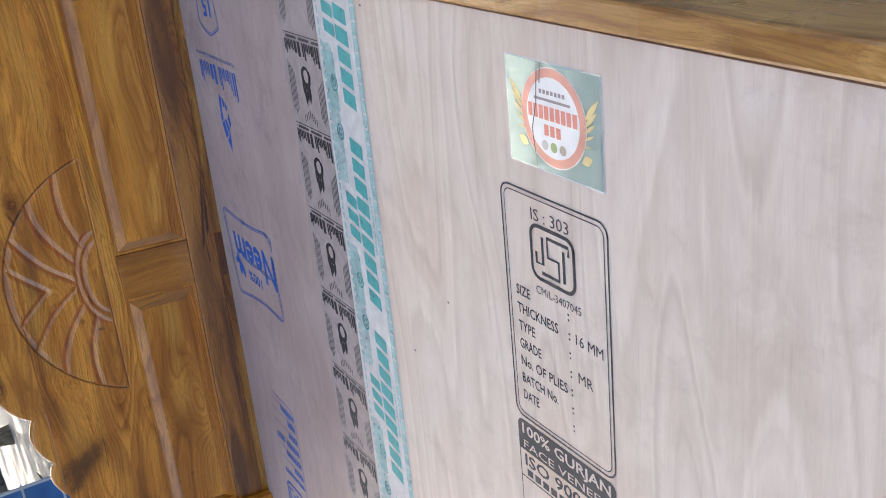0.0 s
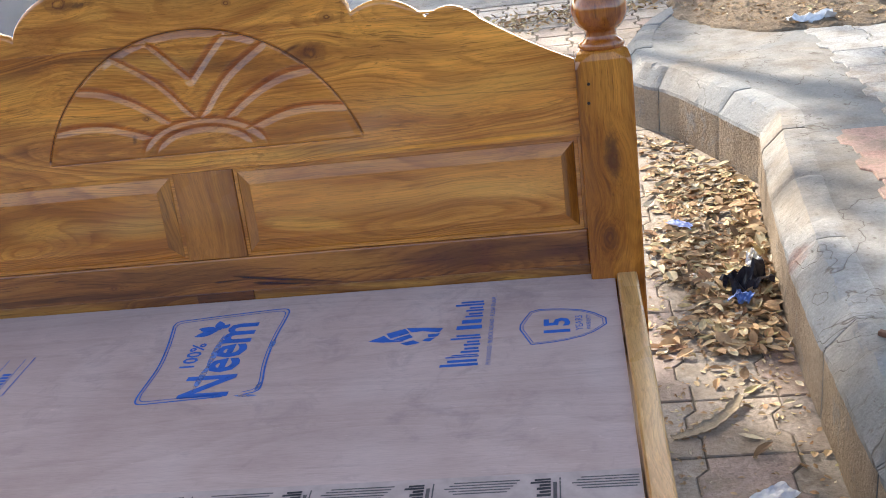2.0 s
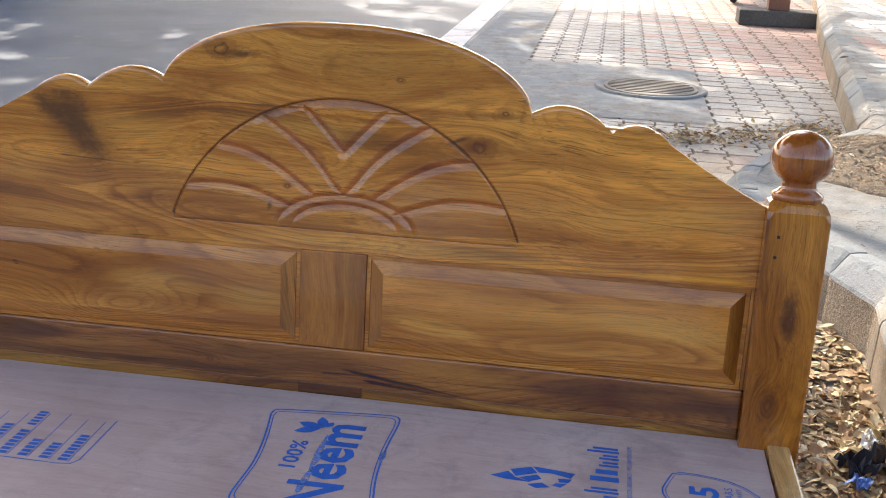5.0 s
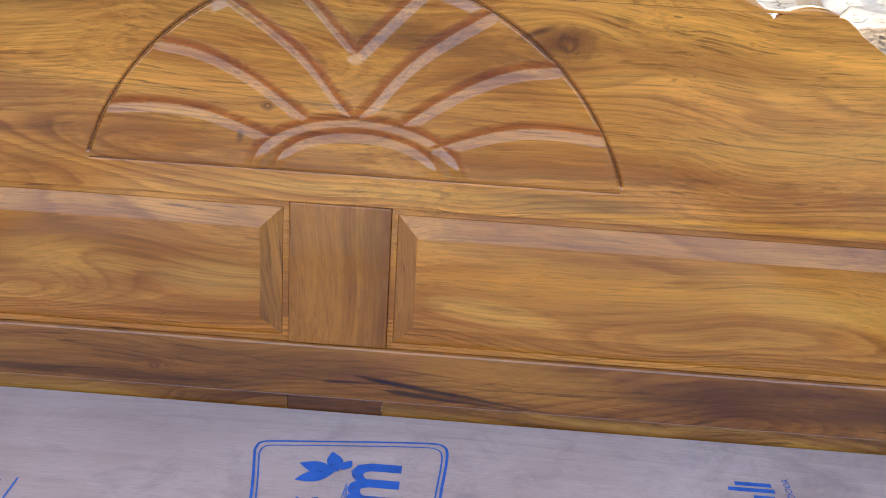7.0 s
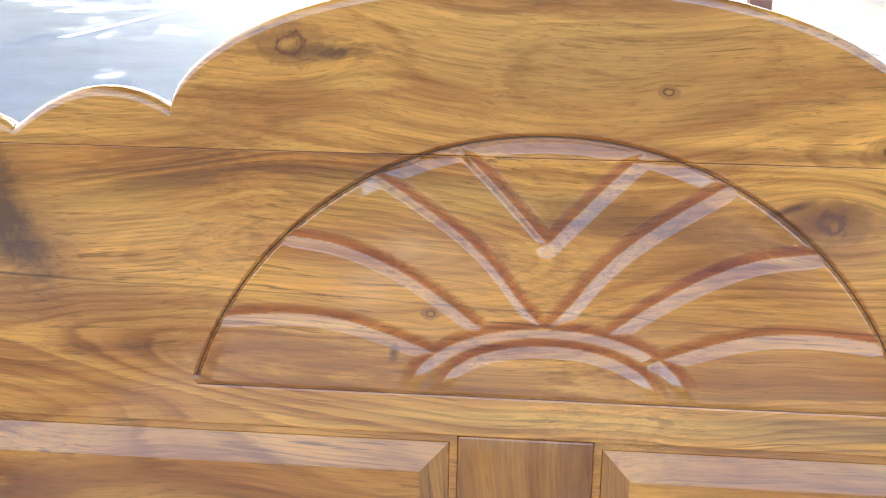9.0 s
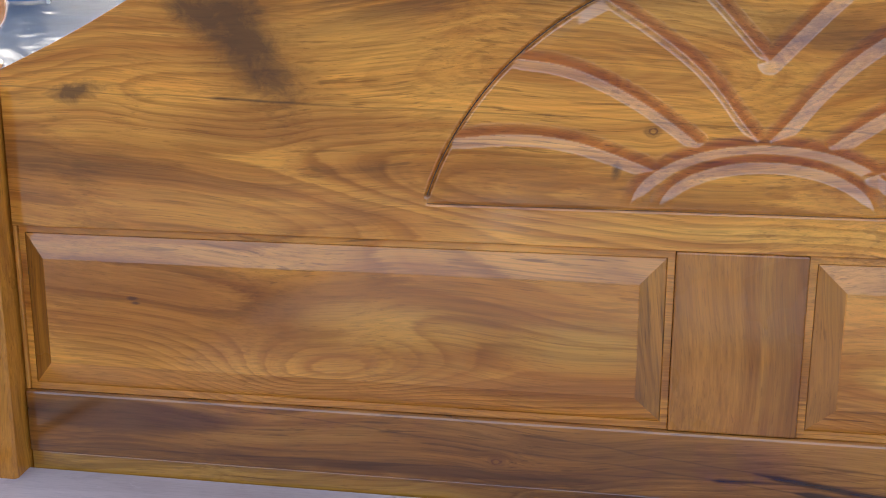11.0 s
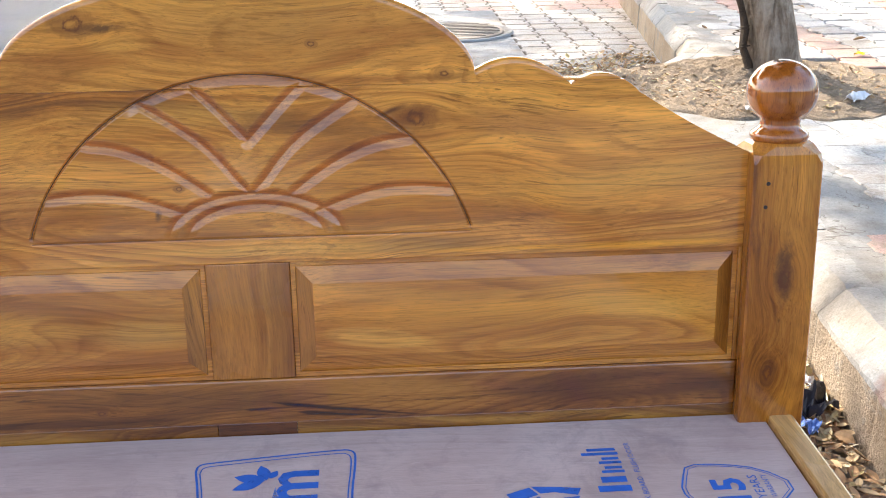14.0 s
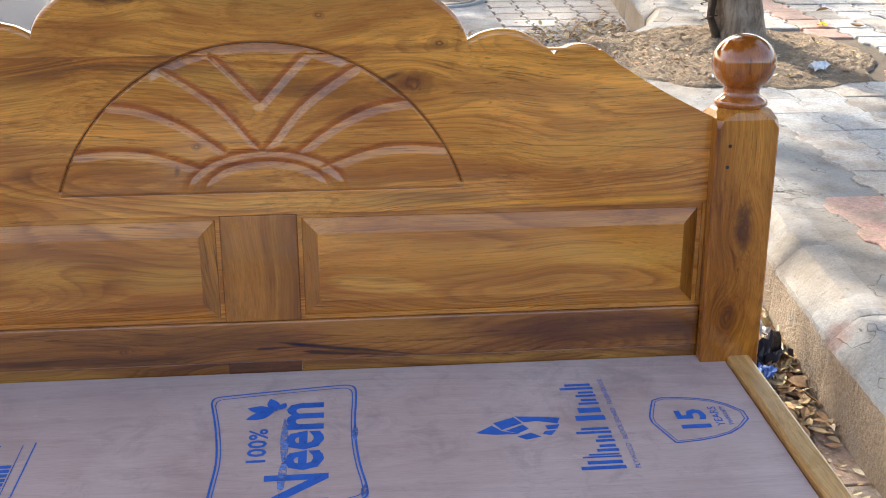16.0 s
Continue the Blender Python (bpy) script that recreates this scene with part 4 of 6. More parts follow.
# two unseen trees added to keep bright sky out of the rail's gloss
copy_thing(far_tree, pose(6.4, 11.5, 0.2, 0, 0, 20))
copy_thing(far_tree, pose(9.8, 8.5, 0.2, 0, 0, 290))

# ---- far side of the road: low ribbed wall, blue sheeting, shrubs ----
grey_wall = plain_rough("grey_wall", (0.10, 0.10, 0.10), (0.20, 0.195, 0.185), 5.0, 0.9, 0.3, 0.01)
# unseen dark wall added so the varnish does not mirror the bright horizon
reflection_wall = thing("boundary_wall", "plain dark wall behind the roadside, unseen, added to darken reflections", "wall", kind="structure")
part("wall_face", boxed(-30, 30, -9.3, -9.0, 0, 3.2), plain_rough("dark_backdrop", (0.045, 0.043, 0.040), (0.085, 0.08, 0.075), 3.0, 0.9, 0.3, 0.01), reflection_wall)
far_wall = thing("boundary_wall", "low grey ribbed boundary wall beyond the road", "wall", kind="structure")
part("plinth", boxed(-60, -11.2, 33.5, 33.9, 0, 0.95), grey_wall, far_wall)
for k in range(60):
    x = -59 + k * 0.8
    part("rib", boxed(x, x + 0.35, 33.38, 33.499, 0.05, 0.9), grey_wall, far_wall)
side_wall = thing("boundary_wall", "low grey ribbed boundary wall along the far verge", "wall", kind="structure")
part("plinth", boxed(-19.4, -19.0, -12, 33.3, 0, 0.9), grey_wall, side_wall)
for k in range(56):
    y = -11.5 + k * 0.8
    part("rib", boxed(-18.999, -18.88, y, y + 0.35, 0.05, 0.86), grey_wall, side_wall)

blue_sheet = Mat("blue_sheeting", 0.45)
blue_sheet.color(blue_sheet.ramp(blue_sheet.noise(blue_sheet.coords(), 3.0), (0.3, (0.02, 0.09, 0.26)), (0.7, (0.04, 0.17, 0.42))))
blue_sheet = blue_sheet.m
pale_bar = plain_rough("pale_bar", (0.45, 0.47, 0.48), (0.62, 0.63, 0.63), 9, 0.6, 0.1, 0.004)
stall = thing("roadside_stall", "blue sheet-metal stall with pale grid bars beyond the road", "stall", at=pose(-7.5, 9.75, 0, 0, 0, 22))
part("panel", boxed(-1.20, 1.20, -0.03, 0.03, 0.04, 1.55), blue_sheet, stall)
for k in range(5):
    x = -1.18 + k * 0.59
    for y0, y1 in ((-0.05, -0.0301), (0.0301, 0.05)):
        part("upright", boxed(x - 0.014, x + 0.014, y0, y1, 0.0, 1.57), pale_bar, stall)
for k in range(4):
    for y0, y1 in ((-0.065, -0.0501), (0.0501, 0.065)):
        part("crossbar", boxed(-1.21, 1.21, y0, y1, 0.12 + k * 0.46, 0.148 + k * 0.46), pale_bar, stall)


def shrub(x, y, size, seed):
    ob = thing("shrub", "leafy green roadside shrub", "shrub", "far shrubs", at=Matrix.Translation((x, y, 0)))
    v, f = trunk_mesh([(0, 0, 0), (0.05, 0, size * 0.4), (0.0, 0.05, size * 0.8)], [0.04, 0.03, 0.015], 8)
    raw("stem", v, f, bark, ob)
    crown_mesh("crown", (0, 0, size * 0.6), (size * 0.8, size * 0.8, size * 0.45), 26, 40, 0.09, seed, ob, 0.22)


for k, (x, y, sz) in enumerate(((-8.7, 12.2, 0.55), (-14.2, 19.8, 1.3), (-13.5, 32.4, 1.5), (-16.0, 29.5, 1.6))):
    shrub(x, y, sz, 40 + k)

# ---- paving of the parking strip ----
def paver_material(name, stops, rough=0.58, dirt=(0.34, 0.275, 0.20)):
    m = Mat(name, rough, spec=0.45)
    pos = m.coords((1, 1, 1), m.shift_random(13.0))
    geo, inf = m.node("NewGeometry"), m.node("ObjectInfo")
    pick = m.math("FRACT", m.math("ADD", geo.outputs["Random Per Island"], m.math("MULTIPLY", inf.outputs["Random"], 7.3)))
    base = m.ramp(pick, *stops)
    grain = m.noise(pos, 90.0, 4, 0.7)
    cloud = m.noise(m.coords((1, 1, 1)), 4.5, 5, 0.65)
    col = m.mix(1.0, base, m.span(grain, 0.28, 0.72, 0.55, 1.32), "MULTIPLY")
    col = m.mix(m.span(cloud, 0.42, 0.68, 0.0, 0.6), col, dirt)
    grime = m.noise(m.coords((1, 1, 1)), 11.0, 6, 0.72, 0.4)
    col = m.mix(m.span(grime, 0.50, 0.66, 0, 0.7), col, tuple(c * 0.55 for c in dirt))
    m.color(col)
    m.bump(m.math("ADD", grain, m.math("MULTIPLY", cloud, 2.0)), 0.5, 0.008)
    return m.m


GREYS = ((0.0, (0.29, 0.275, 0.25)), (0.35, (0.35, 0.34, 0.32)), (0.7, (0.39, 0.38, 0.36)), (1.0, (0.32, 0.32, 0.315)))
BROWNS = ((0.0, (0.33, 0.265, 0.205)), (0.3, (0.31, 0.275, 0.235)), (0.6, (0.36, 0.30, 0.24)), (0.8, (0.33, 0.245, 0.215)), (1.0, (0.28, 0.25, 0.22)))
REDS = ((0.0, (0.38, 0.215, 0.175)), (0.5, (0.44, 0.265, 0.22)), (1.0, (0.39, 0.25, 0.215)))
BLUES = ((0.0, (0.35, 0.375, 0.385)), (0.5, (0.43, 0.445, 0.445)), (1.0, (0.38, 0.405, 0.415)))
paver_grey = paver_material("grey_paver", GREYS)
paver_brown = paver_material("dusty_brown_paver", BROWNS, dirt=(0.30, 0.225, 0.15))
paver_red = paver_material("red_paver", REDS)
paver_pale = paver_material("pale_paver", BLUES, dirt=(0.32, 0.295, 0.25))


def block_outline(w, d, zig=0.026):
    """A block with straight ends and stepped sides that lock into each other."""
    left = ((0.0, 0.0), (0.0, 0.30), (-1.0, 0.42), (-1.0, 0.70), (0.0, 0.82), (0.0, 1.0))
    a = [(-w / 2 + zig * sx + zig / 2, d * (t - 0.5)) for sx, t in left]
    b = [(w / 2 + zig * sx + zig / 2, d * (t - 0.5)) for sx, t in left[::-1]]
    return a + b


def block_arrays(w, d, h, gap=0.0060, edge=0.0035):
    o = np.array(block_outline(w - gap, d - gap))
    n = len(o)
    inner = o * (1 - 2 * edge / np.array([w, d]))
    v = np.concatenate([np.c_[o, np.full(n, -h)], np.c_[o, np.full(n, -edge * 0.8)], np.c_[inner, np.zeros(n)]])
    f = []
    for r in range(2):
        for k in range(n):
            f.append((r * n + k, r * n + (k + 1) % n, (r + 1) * n + (k + 1) % n, (r + 1) * n + k))
    f = [q[::-1] for q in f] + [tuple(range(2 * n, 3 * n))[::-1]]
    return v, f


def lay_blocks(parent, spots, w, d, top, near, mats, seed, heave=0.004, turn=0.0, tilt=0.009):
    """Blocks at spots (x, y, kind). Those near are parts; the rest is joined, one mesh a colour."""
    g = random.Random(seed)
    v, f = block_arrays(w, d, 0.05, 0.0034, 0.0028)
    worn = np.array(block_arrays(w, d, 0.05, 0.0105, 0.0060)[0])
    shared = []
    for m in mats:
        me = bpy.data.meshes.new("block")
        me.from_pydata(v.tolist(), [], f)
        bmt = bmesh.new()
        bmt.from_mesh(me)
        bmesh.ops.recalc_face_normals(bmt, faces=bmt.faces)
        bmt.to_mesh(me)
        bmt.free()
        me.materials.append(m)
        shared.append(me)
    rest = [[] for _ in mats]
    for x, y, kind in spots:
        m = Matrix.LocRotScale((x, y, top + g.uniform(-heave, heave)), Euler((g.gauss(0, tilt), g.gauss(0, tilt), turn + g.gauss(0, 0.008))), None)
        if near(x, y):
            ob = new("block", shared[kind])
            ob.parent, ob.matrix_basis = parent, m
        else:
            rest[kind].append(m)
    for kind, ms in enumerate(rest):
        if not ms:
            continue
        base = worn
        faces = [tuple(p.vertices) for p in shared[kind].polygons]
        verts, polys = [], []
        for m in ms:
            o = len(verts)
            r = np.array(m.to_3x3())
            verts += (base @ r.T + np.array(m.translation)).tolist()
            polys += [tuple(o + i for i in p) for p in faces]
        ob = raw("far_blocks", verts, polys, mats[kind], parent)
        tagged(ob, kind="stuff")


def kerb_x(y):
    """Where the foot of the kerb lies at y, at its outermost."""
    best = 99.0
    for a, b in zip(kerb_line, kerb_line[1:]):
        lo, hi = min(a.y, b.y), max(a.y, b.y)
        if lo <= y <= hi:
            u = 0.5 if hi == lo else (y - a.y) / (b.y - a.y)
            best = min(best, a.x + (b.x - a.x) * u)
    return best


paving = thing("parking_strip", "worn grey interlocking paving strewn with dry leaves", "paving", kind="structure")
raw("bedding", [(-0.17, -8.95, 0.0262), (2.6, -8.95, 0.0262), (2.6, 20, 0.0262), (-0.17, 20, 0.0262)], [(0, 1, 2, 3)], joint_dirt, paving)
W, D = 0.185, 0.215
spots = []
for i in range(17):
    for j in range(135):
        x, y = -0.07 + i * W, -8.805 + j * D
        if x > kerb_x(y) + 0.12 or (4.75 < y < 6.75 and -0.2 < x < 1.22):
            continue
        if abs(x) < 0.7 and -2.6 < y < 0.0:
            continue
        red = y > 6.7 and ((i * 37 + j * 61) % 17) / 17 < (x - 0.5) / 1.5
        spots.append((x, y, 1 if red else (0 if y < 4.0 else 2)))
lay_blocks(paving, spots, W, D, 0.030, lambda x, y: 0.66 < x and -1.9 < y < 3.6, (paver_brown, paver_red, paver_grey), 11, 0.0012, 0.0, 0.004)

# concrete apron with a manhole
apron = raw("concrete_apron", [(-0.17, 4.73, 0.034), (1.13, 4.73, 0.034), (1.13, 6.78, 0.034), (-0.17, 6.78, 0.034)], [(0, 1, 2, 3)], concrete)
tagged(apron, "rough concrete apron round the manhole", "concrete", kind="structure")
iron = plain_rough("rusty_cast_iron", (0.17, 0.145, 0.12), (0.31, 0.27, 0.225), 20, 0.7, 0.5, 0.004)
manhole = thing("manhole_cover", "round rusty cast-iron manhole cover set in concrete", "manhole", at=Matrix.Translation((0.775, 5.83, 0.034)))
part("rim", lathe([(0.33, 0.004), (0.36, 0.016), (0.385, 0.016), (0.395, 0.003)], 40), concrete, manhole, "concrete rim")
part("lid", lathe([(0.326, 0.004), (0.326, 0.014), (0.318, 0.018), (0.001, 0.018)], 40), iron, manhole)
for k in range(9):
    y = -0.24 + k * 0.06
    half = math.sqrt(0.30 ** 2 - y * y)
    part("tread_bar", boxed(-half, half, y - 0.012, y + 0.012, 0.0181, 0.024, bevel=0.002), iron, manhole)

# ---- footpath blocks ----
spots = []
for i in range(24):
    for j in range(106):
        x, y = 1.416 + i * W, -9.045 + j * D
        ok = x - W / 2 > max(kerb_x(y), kerb_x(min(y + D, 59)), kerb_x(y - D)) + 0.16 and not (1.26 < y < 4.52 and x < 1.72)
        pit = (x - 1.87) ** 2 / 0.71 ** 2 + (y - 2.985) ** 2 / 0.61 ** 2 < 1
        if not ok or pit or (x > 3.6 and y > 9):
            continue
        kind = 1 if i % 5 == 1 and y > -0.5 else (2 if (i + j // 3) % 3 else 0)
        spots.append((x, y, kind))
lay_blocks(pavement, spots, W, D, TOP + 0.002, lambda x, y: x < 2.45 and 0.0 < y < 3.4, (paver_grey, paver_red, paver_pale), 12, 0.003, -0.03)
# cement fill between kerb and blocks, and the soil of the tree pit
k0 = [k for k, p in enumerate(inner) if -8.9 < p.y < 13]
verts, faces = [], []
for k in k0:
    p = inner[k]
    verts += [(p.x - 0.004, p.y, TOP - 0.002), (p.x + 0.14, p.y, TOP - 0.002), (max(p.x + 0.35, 1.74 if 1.25 < p.y < 4.55 else 0), p.y, TOP - 0.004)]
for k in range(len(k0) - 1):
    for c in range(2):
        a = k * 3 + c
        faces.append((a, a + 1, a + 4, a + 3))
cement = raw("cement_fill", verts, faces, concrete)
tagged(cement, "cracked cement strip behind the kerb", "cement", kind="structure")

verts, faces = [], []
N, M = 110, 44
for i in range(M + 1):
    for k in range(N):
        a, r = 2 * math.pi * k / N, i / M
        wob = 1 + 0.14 * noise.noise(Vector((math.cos(a) * 1.7, math.sin(a) * 1.7, 3.1))) + 0.07 * noise.noise(Vector((math.cos(a) * 6, math.sin(a) * 6, 1.1)))
        x, y = 1.87 + 0.67 * r * wob * math.cos(a), 2.985 + 0.594 * r * wob * math.sin(a)
        d = math.hypot(x - TREE_X, y - TREE_Y)
        h = 0.022 * math.exp(-(d / 0.30) ** 2) + 0.016 * (1 - r ** 4) + 0.022 * noise.noise(Vector((x * 7, y * 7, 0))) * (1 - r) + 0.014 * noise.noise(Vector((x * 25, y * 25, 1))) + 0.009 * noise.noise(Vector((x * 70, y * 70, 4)))
        verts.append((x, y, TOP + 0.004 + h - 0.012 * (r > 0.99)))
for i in range(M):
    for k in range(N):
        a, b = i * N + k, i * N + (k + 1) % N
        faces.append((a, b, b + N, a + N))
pit = raw("tree_pit_soil", verts, faces, soil)
tagged(pit, "dry bare soil of the tree pit", "soil", kind="structure")

# ---- dry leaves ----
dry_leaf = Mat("dry_leaves", 0.8)
geo = dry_leaf.node("NewGeometry")
tone = dry_leaf.ramp(geo.outputs["Random Per Island"], (0.0, (0.14, 0.085, 0.045)), (0.14, (0.36, 0.22, 0.11)), (0.32, (0.50, 0.34, 0.19)), (0.5, (0.62, 0.48, 0.28)), (0.66, (0.36, 0.19, 0.095)), (0.78, (0.48, 0.40, 0.20)), (0.9, (0.70, 0.60, 0.40)), (1.0, (0.80, 0.72, 0.55)))
dry_leaf.color(dry_leaf.mix(0.5, tone, dry_leaf.mix(1.0, tone, dry_leaf.span(dry_leaf.noise(dry_leaf.coords(), 60.0, 3), 0.3, 0.7, 0.5, 1.3), "MULTIPLY")))
dry_leaf = dry_leaf.m


def leaf_litter(name, spots, seed, label, size=0.0178):
    """Curled leaves, each a bent blade with a midrib, at (x, y, z, pile)."""
    g = random.Random(seed)
    verts, faces = [], []
    for x, y, z, pile in spots:
        s = size * g.choice((0.45, 0.6, 0.8, 1.0, 1.1, 1.25, 1.5)) * g.uniform(0.85, 1.15)
        slim = g.uniform(0.6, 1.25)
        curl, fold = g.uniform(-0.5, 0.9), g.uniform(0.1, 0.7)
        rot = Euler((g.gauss(0, 0.14 + 0.3 * pile), g.gauss(0, 0.14 + 0.3 * pile), g.uniform(0, 6.283))).to_matrix()
        o = len(verts)
        pts = []
        for k, (u, half) in enumerate(((-1.0, 0.04), (-0.55, 0.38), (0.0, 0.50), (0.5, 0.36), (1.0, 0.03))):
            lift = curl * (u * u) * 0.35
            for side in (-1, 0, 1):
                pts.append(Vector((u * s, side * half * slim * s, (lift + abs(side) * half * fold) * s)))
        low = 0.0
        pts = [rot @ p for p in pts]
        low = min(p.z for p in pts)
        for p in pts:
            verts.append((x + p.x, y + p.y, z + p.z - low + 0.001 + g.random() * 0.0))
        for k in range(4):
            for c in range(2):
                a = o + k * 3 + c
                faces.append((a, a + 1, a + 4, a + 3))
    ob = raw(name, verts, faces, dry_leaf, smooth=False)
    return tagged(ob, label, "leaves", kind="stuff")


g = random.Random(21)
spots = []
while len(spots) < 2900:
    y = g.gauss(0.80, 0.45) if g.random() < 0.85 else g.uniform(-0.4, 2.0)
    edge = kerb_x(min(max(y, -5), 1.95))
    x = edge - abs(g.gauss(0, 0.15 + 0.06 * max(0, y))) - 0.012
    if x < 0.86 or not -1.8 < y < 2.05:
        continue
    heap = math.exp(-((y - 0.75) / 0.40) ** 2) * max(0, 1 - (edge - x) / 0.3)
    bare = noise.noise(Vector((x * 5.0, y * 4.0, 7.0)))
    if g.random() > 0.55 + 1.6 * bare + 0.6 * heap or (y < 0.3 and g.random() < 0.88) or (y < 0.62 and g.random() < 0.55):
        continue
    spots.append((x, y, 0.031 + g.random() * 0.04 * heap, heap))
leaf_litter("dry_leaves", spots, 22, "drift of dry brown leaves against the kerb")
spots = []
for _ in range(1000):
    u = g.random()
    x = 0.35 + 1.55 * u + g.gauss(0, 0.10)
    y = 4.10 + 0.75 * u ** 1.5 + g.gauss(0, 0.13)
    if x < kerb_x(y) - 0.02:
        spots.append((x, y, 0.033 + g.random() * 0.02, 0.5))
leaf_litter("dry_leaves", spots, 23, "dry leaves swept into the gutter by the tree")
spots = []
for _ in range(900):
    a, r = g.uniform(0, 6.283), math.sqrt(g.random())
    spots.append((1.87 + 0.61 * r * math.cos(a), 2.985 + 0.53 * r * math.sin(a), TOP + 0.020 - 0.012 * r ** 4, 0.4))
leaf_litter("dry_leaves", spots, 24, "dead leaves and twigs on the tree-pit soil", 0.0105)
spots = [(g.uniform(1.5, 3.8), g.uniform(0.2, 7.5), TOP + 0.006, 0.1) for _ in range(60)]
leaf_litter("dry_leaves", spots, 25, "scattered dry leaves on the footpath", 0.022)

spots = []
while len(spots) < 1500:
    x, y = g.uniform(0.84, 1.24), g.uniform(-1.9, 0.9)
    if noise.noise(Vector((x * 4, y * 4, 2.0))) + g.uniform(-0.6, 0.6) > 0.05:
        spots.append((x, y, 0.030, 0.0))
leaf_litter("leaf_crumbs", spots, 26, "crumbled dry leaf bits and grit on the paving", 0.0065)

# ---- print on the plywood ----
def ink_material(name, col, wear=0.42, rough=0.6):
    """Printing ink, rubbed off in places."""
    m = Mat(name, rough)
    m.color(m.mix(m.span(m.noise(m.coords(), 40.0, 3), 0.3, 0.7, 0, 0.5), col, tuple(min(1, c * 1.5 + 0.02) for c in col)))
    if wear:
        a = m.span(m.noise(m.coords(), 55.0, 6, 0.75), wear - 0.10, wear + 0.04, 0.15, 1.0)
        m.put(m.b.inputs["Alpha"], a)
    return m.m


ink_blue = ink_material("blue_ink", (0.007, 0.100, 0.40), 0.38)
ink_black = ink_material("black_ink", (0.022, 0.022, 0.028), 0.34)
ink_grey = ink_material("faded_black_ink", (0.085, 0.075, 0.075), 0.44)
ink_teal = ink_material("teal_ink", (0.055, 0.36, 0.33), 0.38)
ink_pale_teal = ink_material("pale_teal_ink", (0.36, 0.52, 0.47), 0.40)
ink_white = ink_material("pale_primer", (0.66, 0.60, 0.55), 0.32)
ink_tan = ink_material("brown_tint", (0.41, 0.318, 0.285), 0.0)
ink_light = ink_material("reversed_lettering", (0.60, 0.50, 0.43), 0.0)


FINE_PRINT = ("line_field", "caption_bars", "label_bars", "licence_bars", "hatching", "chevrons", "edge_line", "divider", "colon")


class Stamp:
    """Flat print on a sheet. u runs along the line of writing, v up the letters; way maps them to the sheet's x and y."""

    def __init__(self, parent, origin, way, z):
        self.parent, self.o, self.way, self.z = parent, origin, way, z

    def spot(self, u, v, z=0.0):
        (ux, uy), (vx, vy) = self.way
        return (self.o[0] + u * ux + v * vx, self.o[1] + u * uy + v * vy, self.z + z)

    def mesh(self, name, polys, material, label="", z=0.0, single=False):
        verts, faces = [], []
        for k, p in enumerate(polys):
            if single:
                raw(name, [self.spot(u, v, z + 0.00008 * (k % 4)) for u, v in p], [tuple(range(len(p)))], material, self.parent, label)
                continue
            faces.append(tuple(range(len(verts), len(verts) + len(p))))
            verts += [self.spot(u, v, z) for u, v in p]
        if single:
            return None
        ob = raw(name, verts, faces, material, self.parent, label)
        return tagged(ob, kind="stuff") if name in FINE_PRINT else ob

    def rects(self, name, list_of, material, label="", z=0.0, single=False):
        return self.mesh(name, [((a, b), (c, b), (c, d), (a, d)) for a, b, c, d in list_of], material, label, z, single)

    def lines(self, name, paths, width, material, label="", closed=False, z=0.0):
        polys = []
        for path in paths:
            p = [Vector(q) for q in path]
            if closed:
                p = p + [p[0], p[1]]
            side = []
            for k in range(len(p)):
                a, b = p[max(0, k - 1)], p[min(len(p) - 1, k + 1)]
                d = (b - a).normalized()
                side.append(Vector((-d.y, d.x)) * width / 2)
            for k in range(len(p) - 1):
                polys.append([tuple(p[k] + side[k]), tuple(p[k + 1] + side[k + 1]), tuple(p[k + 1] - side[k + 1]), tuple(p[k] - side[k])])
        return self.mesh(name, polys, material, label, z)

    def text(self, words, u, v, wide, high, material, label="", name="lettering", bold=0.0, z=0.0):
        """Lettering fitted into a box of that width and height."""
        cu = bpy.data.curves.new(name, "FONT")
        cu.body, cu.size, cu.offset = words, 1.0, bold
        cu.resolution_u = 2
        tmp = bpy.data.objects.new(name, cu)
        scene.collection.objects.link(tmp)
        me = bpy.data.meshes.new_from_object(tmp.evaluated_get(bpy.context.evaluated_depsgraph_get()))
        bpy.data.objects.remove(tmp)
        c = np.array([q.co for q in me.vertices])
        lo, hi = c.min(0), c.max(0)
        for q, (x, y, _) in zip(me.vertices, c):
            q.co = self.spot(u + (x - lo[0]) / (hi[0] - lo[0]) * wide, v + (y - lo[1]) / (hi[1] - lo[1]) * high, z)
        me.materials.clear()
        me.materials.append(material)
        ob = new(name, me)
        ob.parent = self.parent
        return tagged(ob, label)


def rounded_box(u0, v0, u1, v1, r, n=5):
    pts = []
    for cu, cv, a0 in ((u1 - r, v1 - r, 0), (u0 + r, v1 - r, 90), (u0 + r, v0 + r, 180), (u1 - r, v0 + r, 270)):
        pts += [(cu + r * math.cos(radians(a0 + 90 * k / n)), cv + r * math.sin(radians(a0 + 90 * k / n))) for k in range(n + 1)]
    return pts


UP_WAY = ((0, 1), (-1, 0))
LOW_WAY = ((0, -1), (1, 0))
up = Stamp(upper_sheet, (0, 0), UP_WAY, 0.0005)


def on_up(pts):
    """Sheet x, y to u, v of the upper sheet's writing."""
    return [(y, -x) for x, y in pts]


# the wood-type stamp in a wavy frame
wavy = rounded(on_up([(-0.085, -0.10), (-0.083, -0.082), (-0.06, -0.078), (0.125, -0.057), (0.148, -0.060), (0.152, -0.085), (0.146, -0.18), (0.150, -0.28), (0.163, -0.355), (0.160, -0.376), (0.135, -0.384)]), 2)
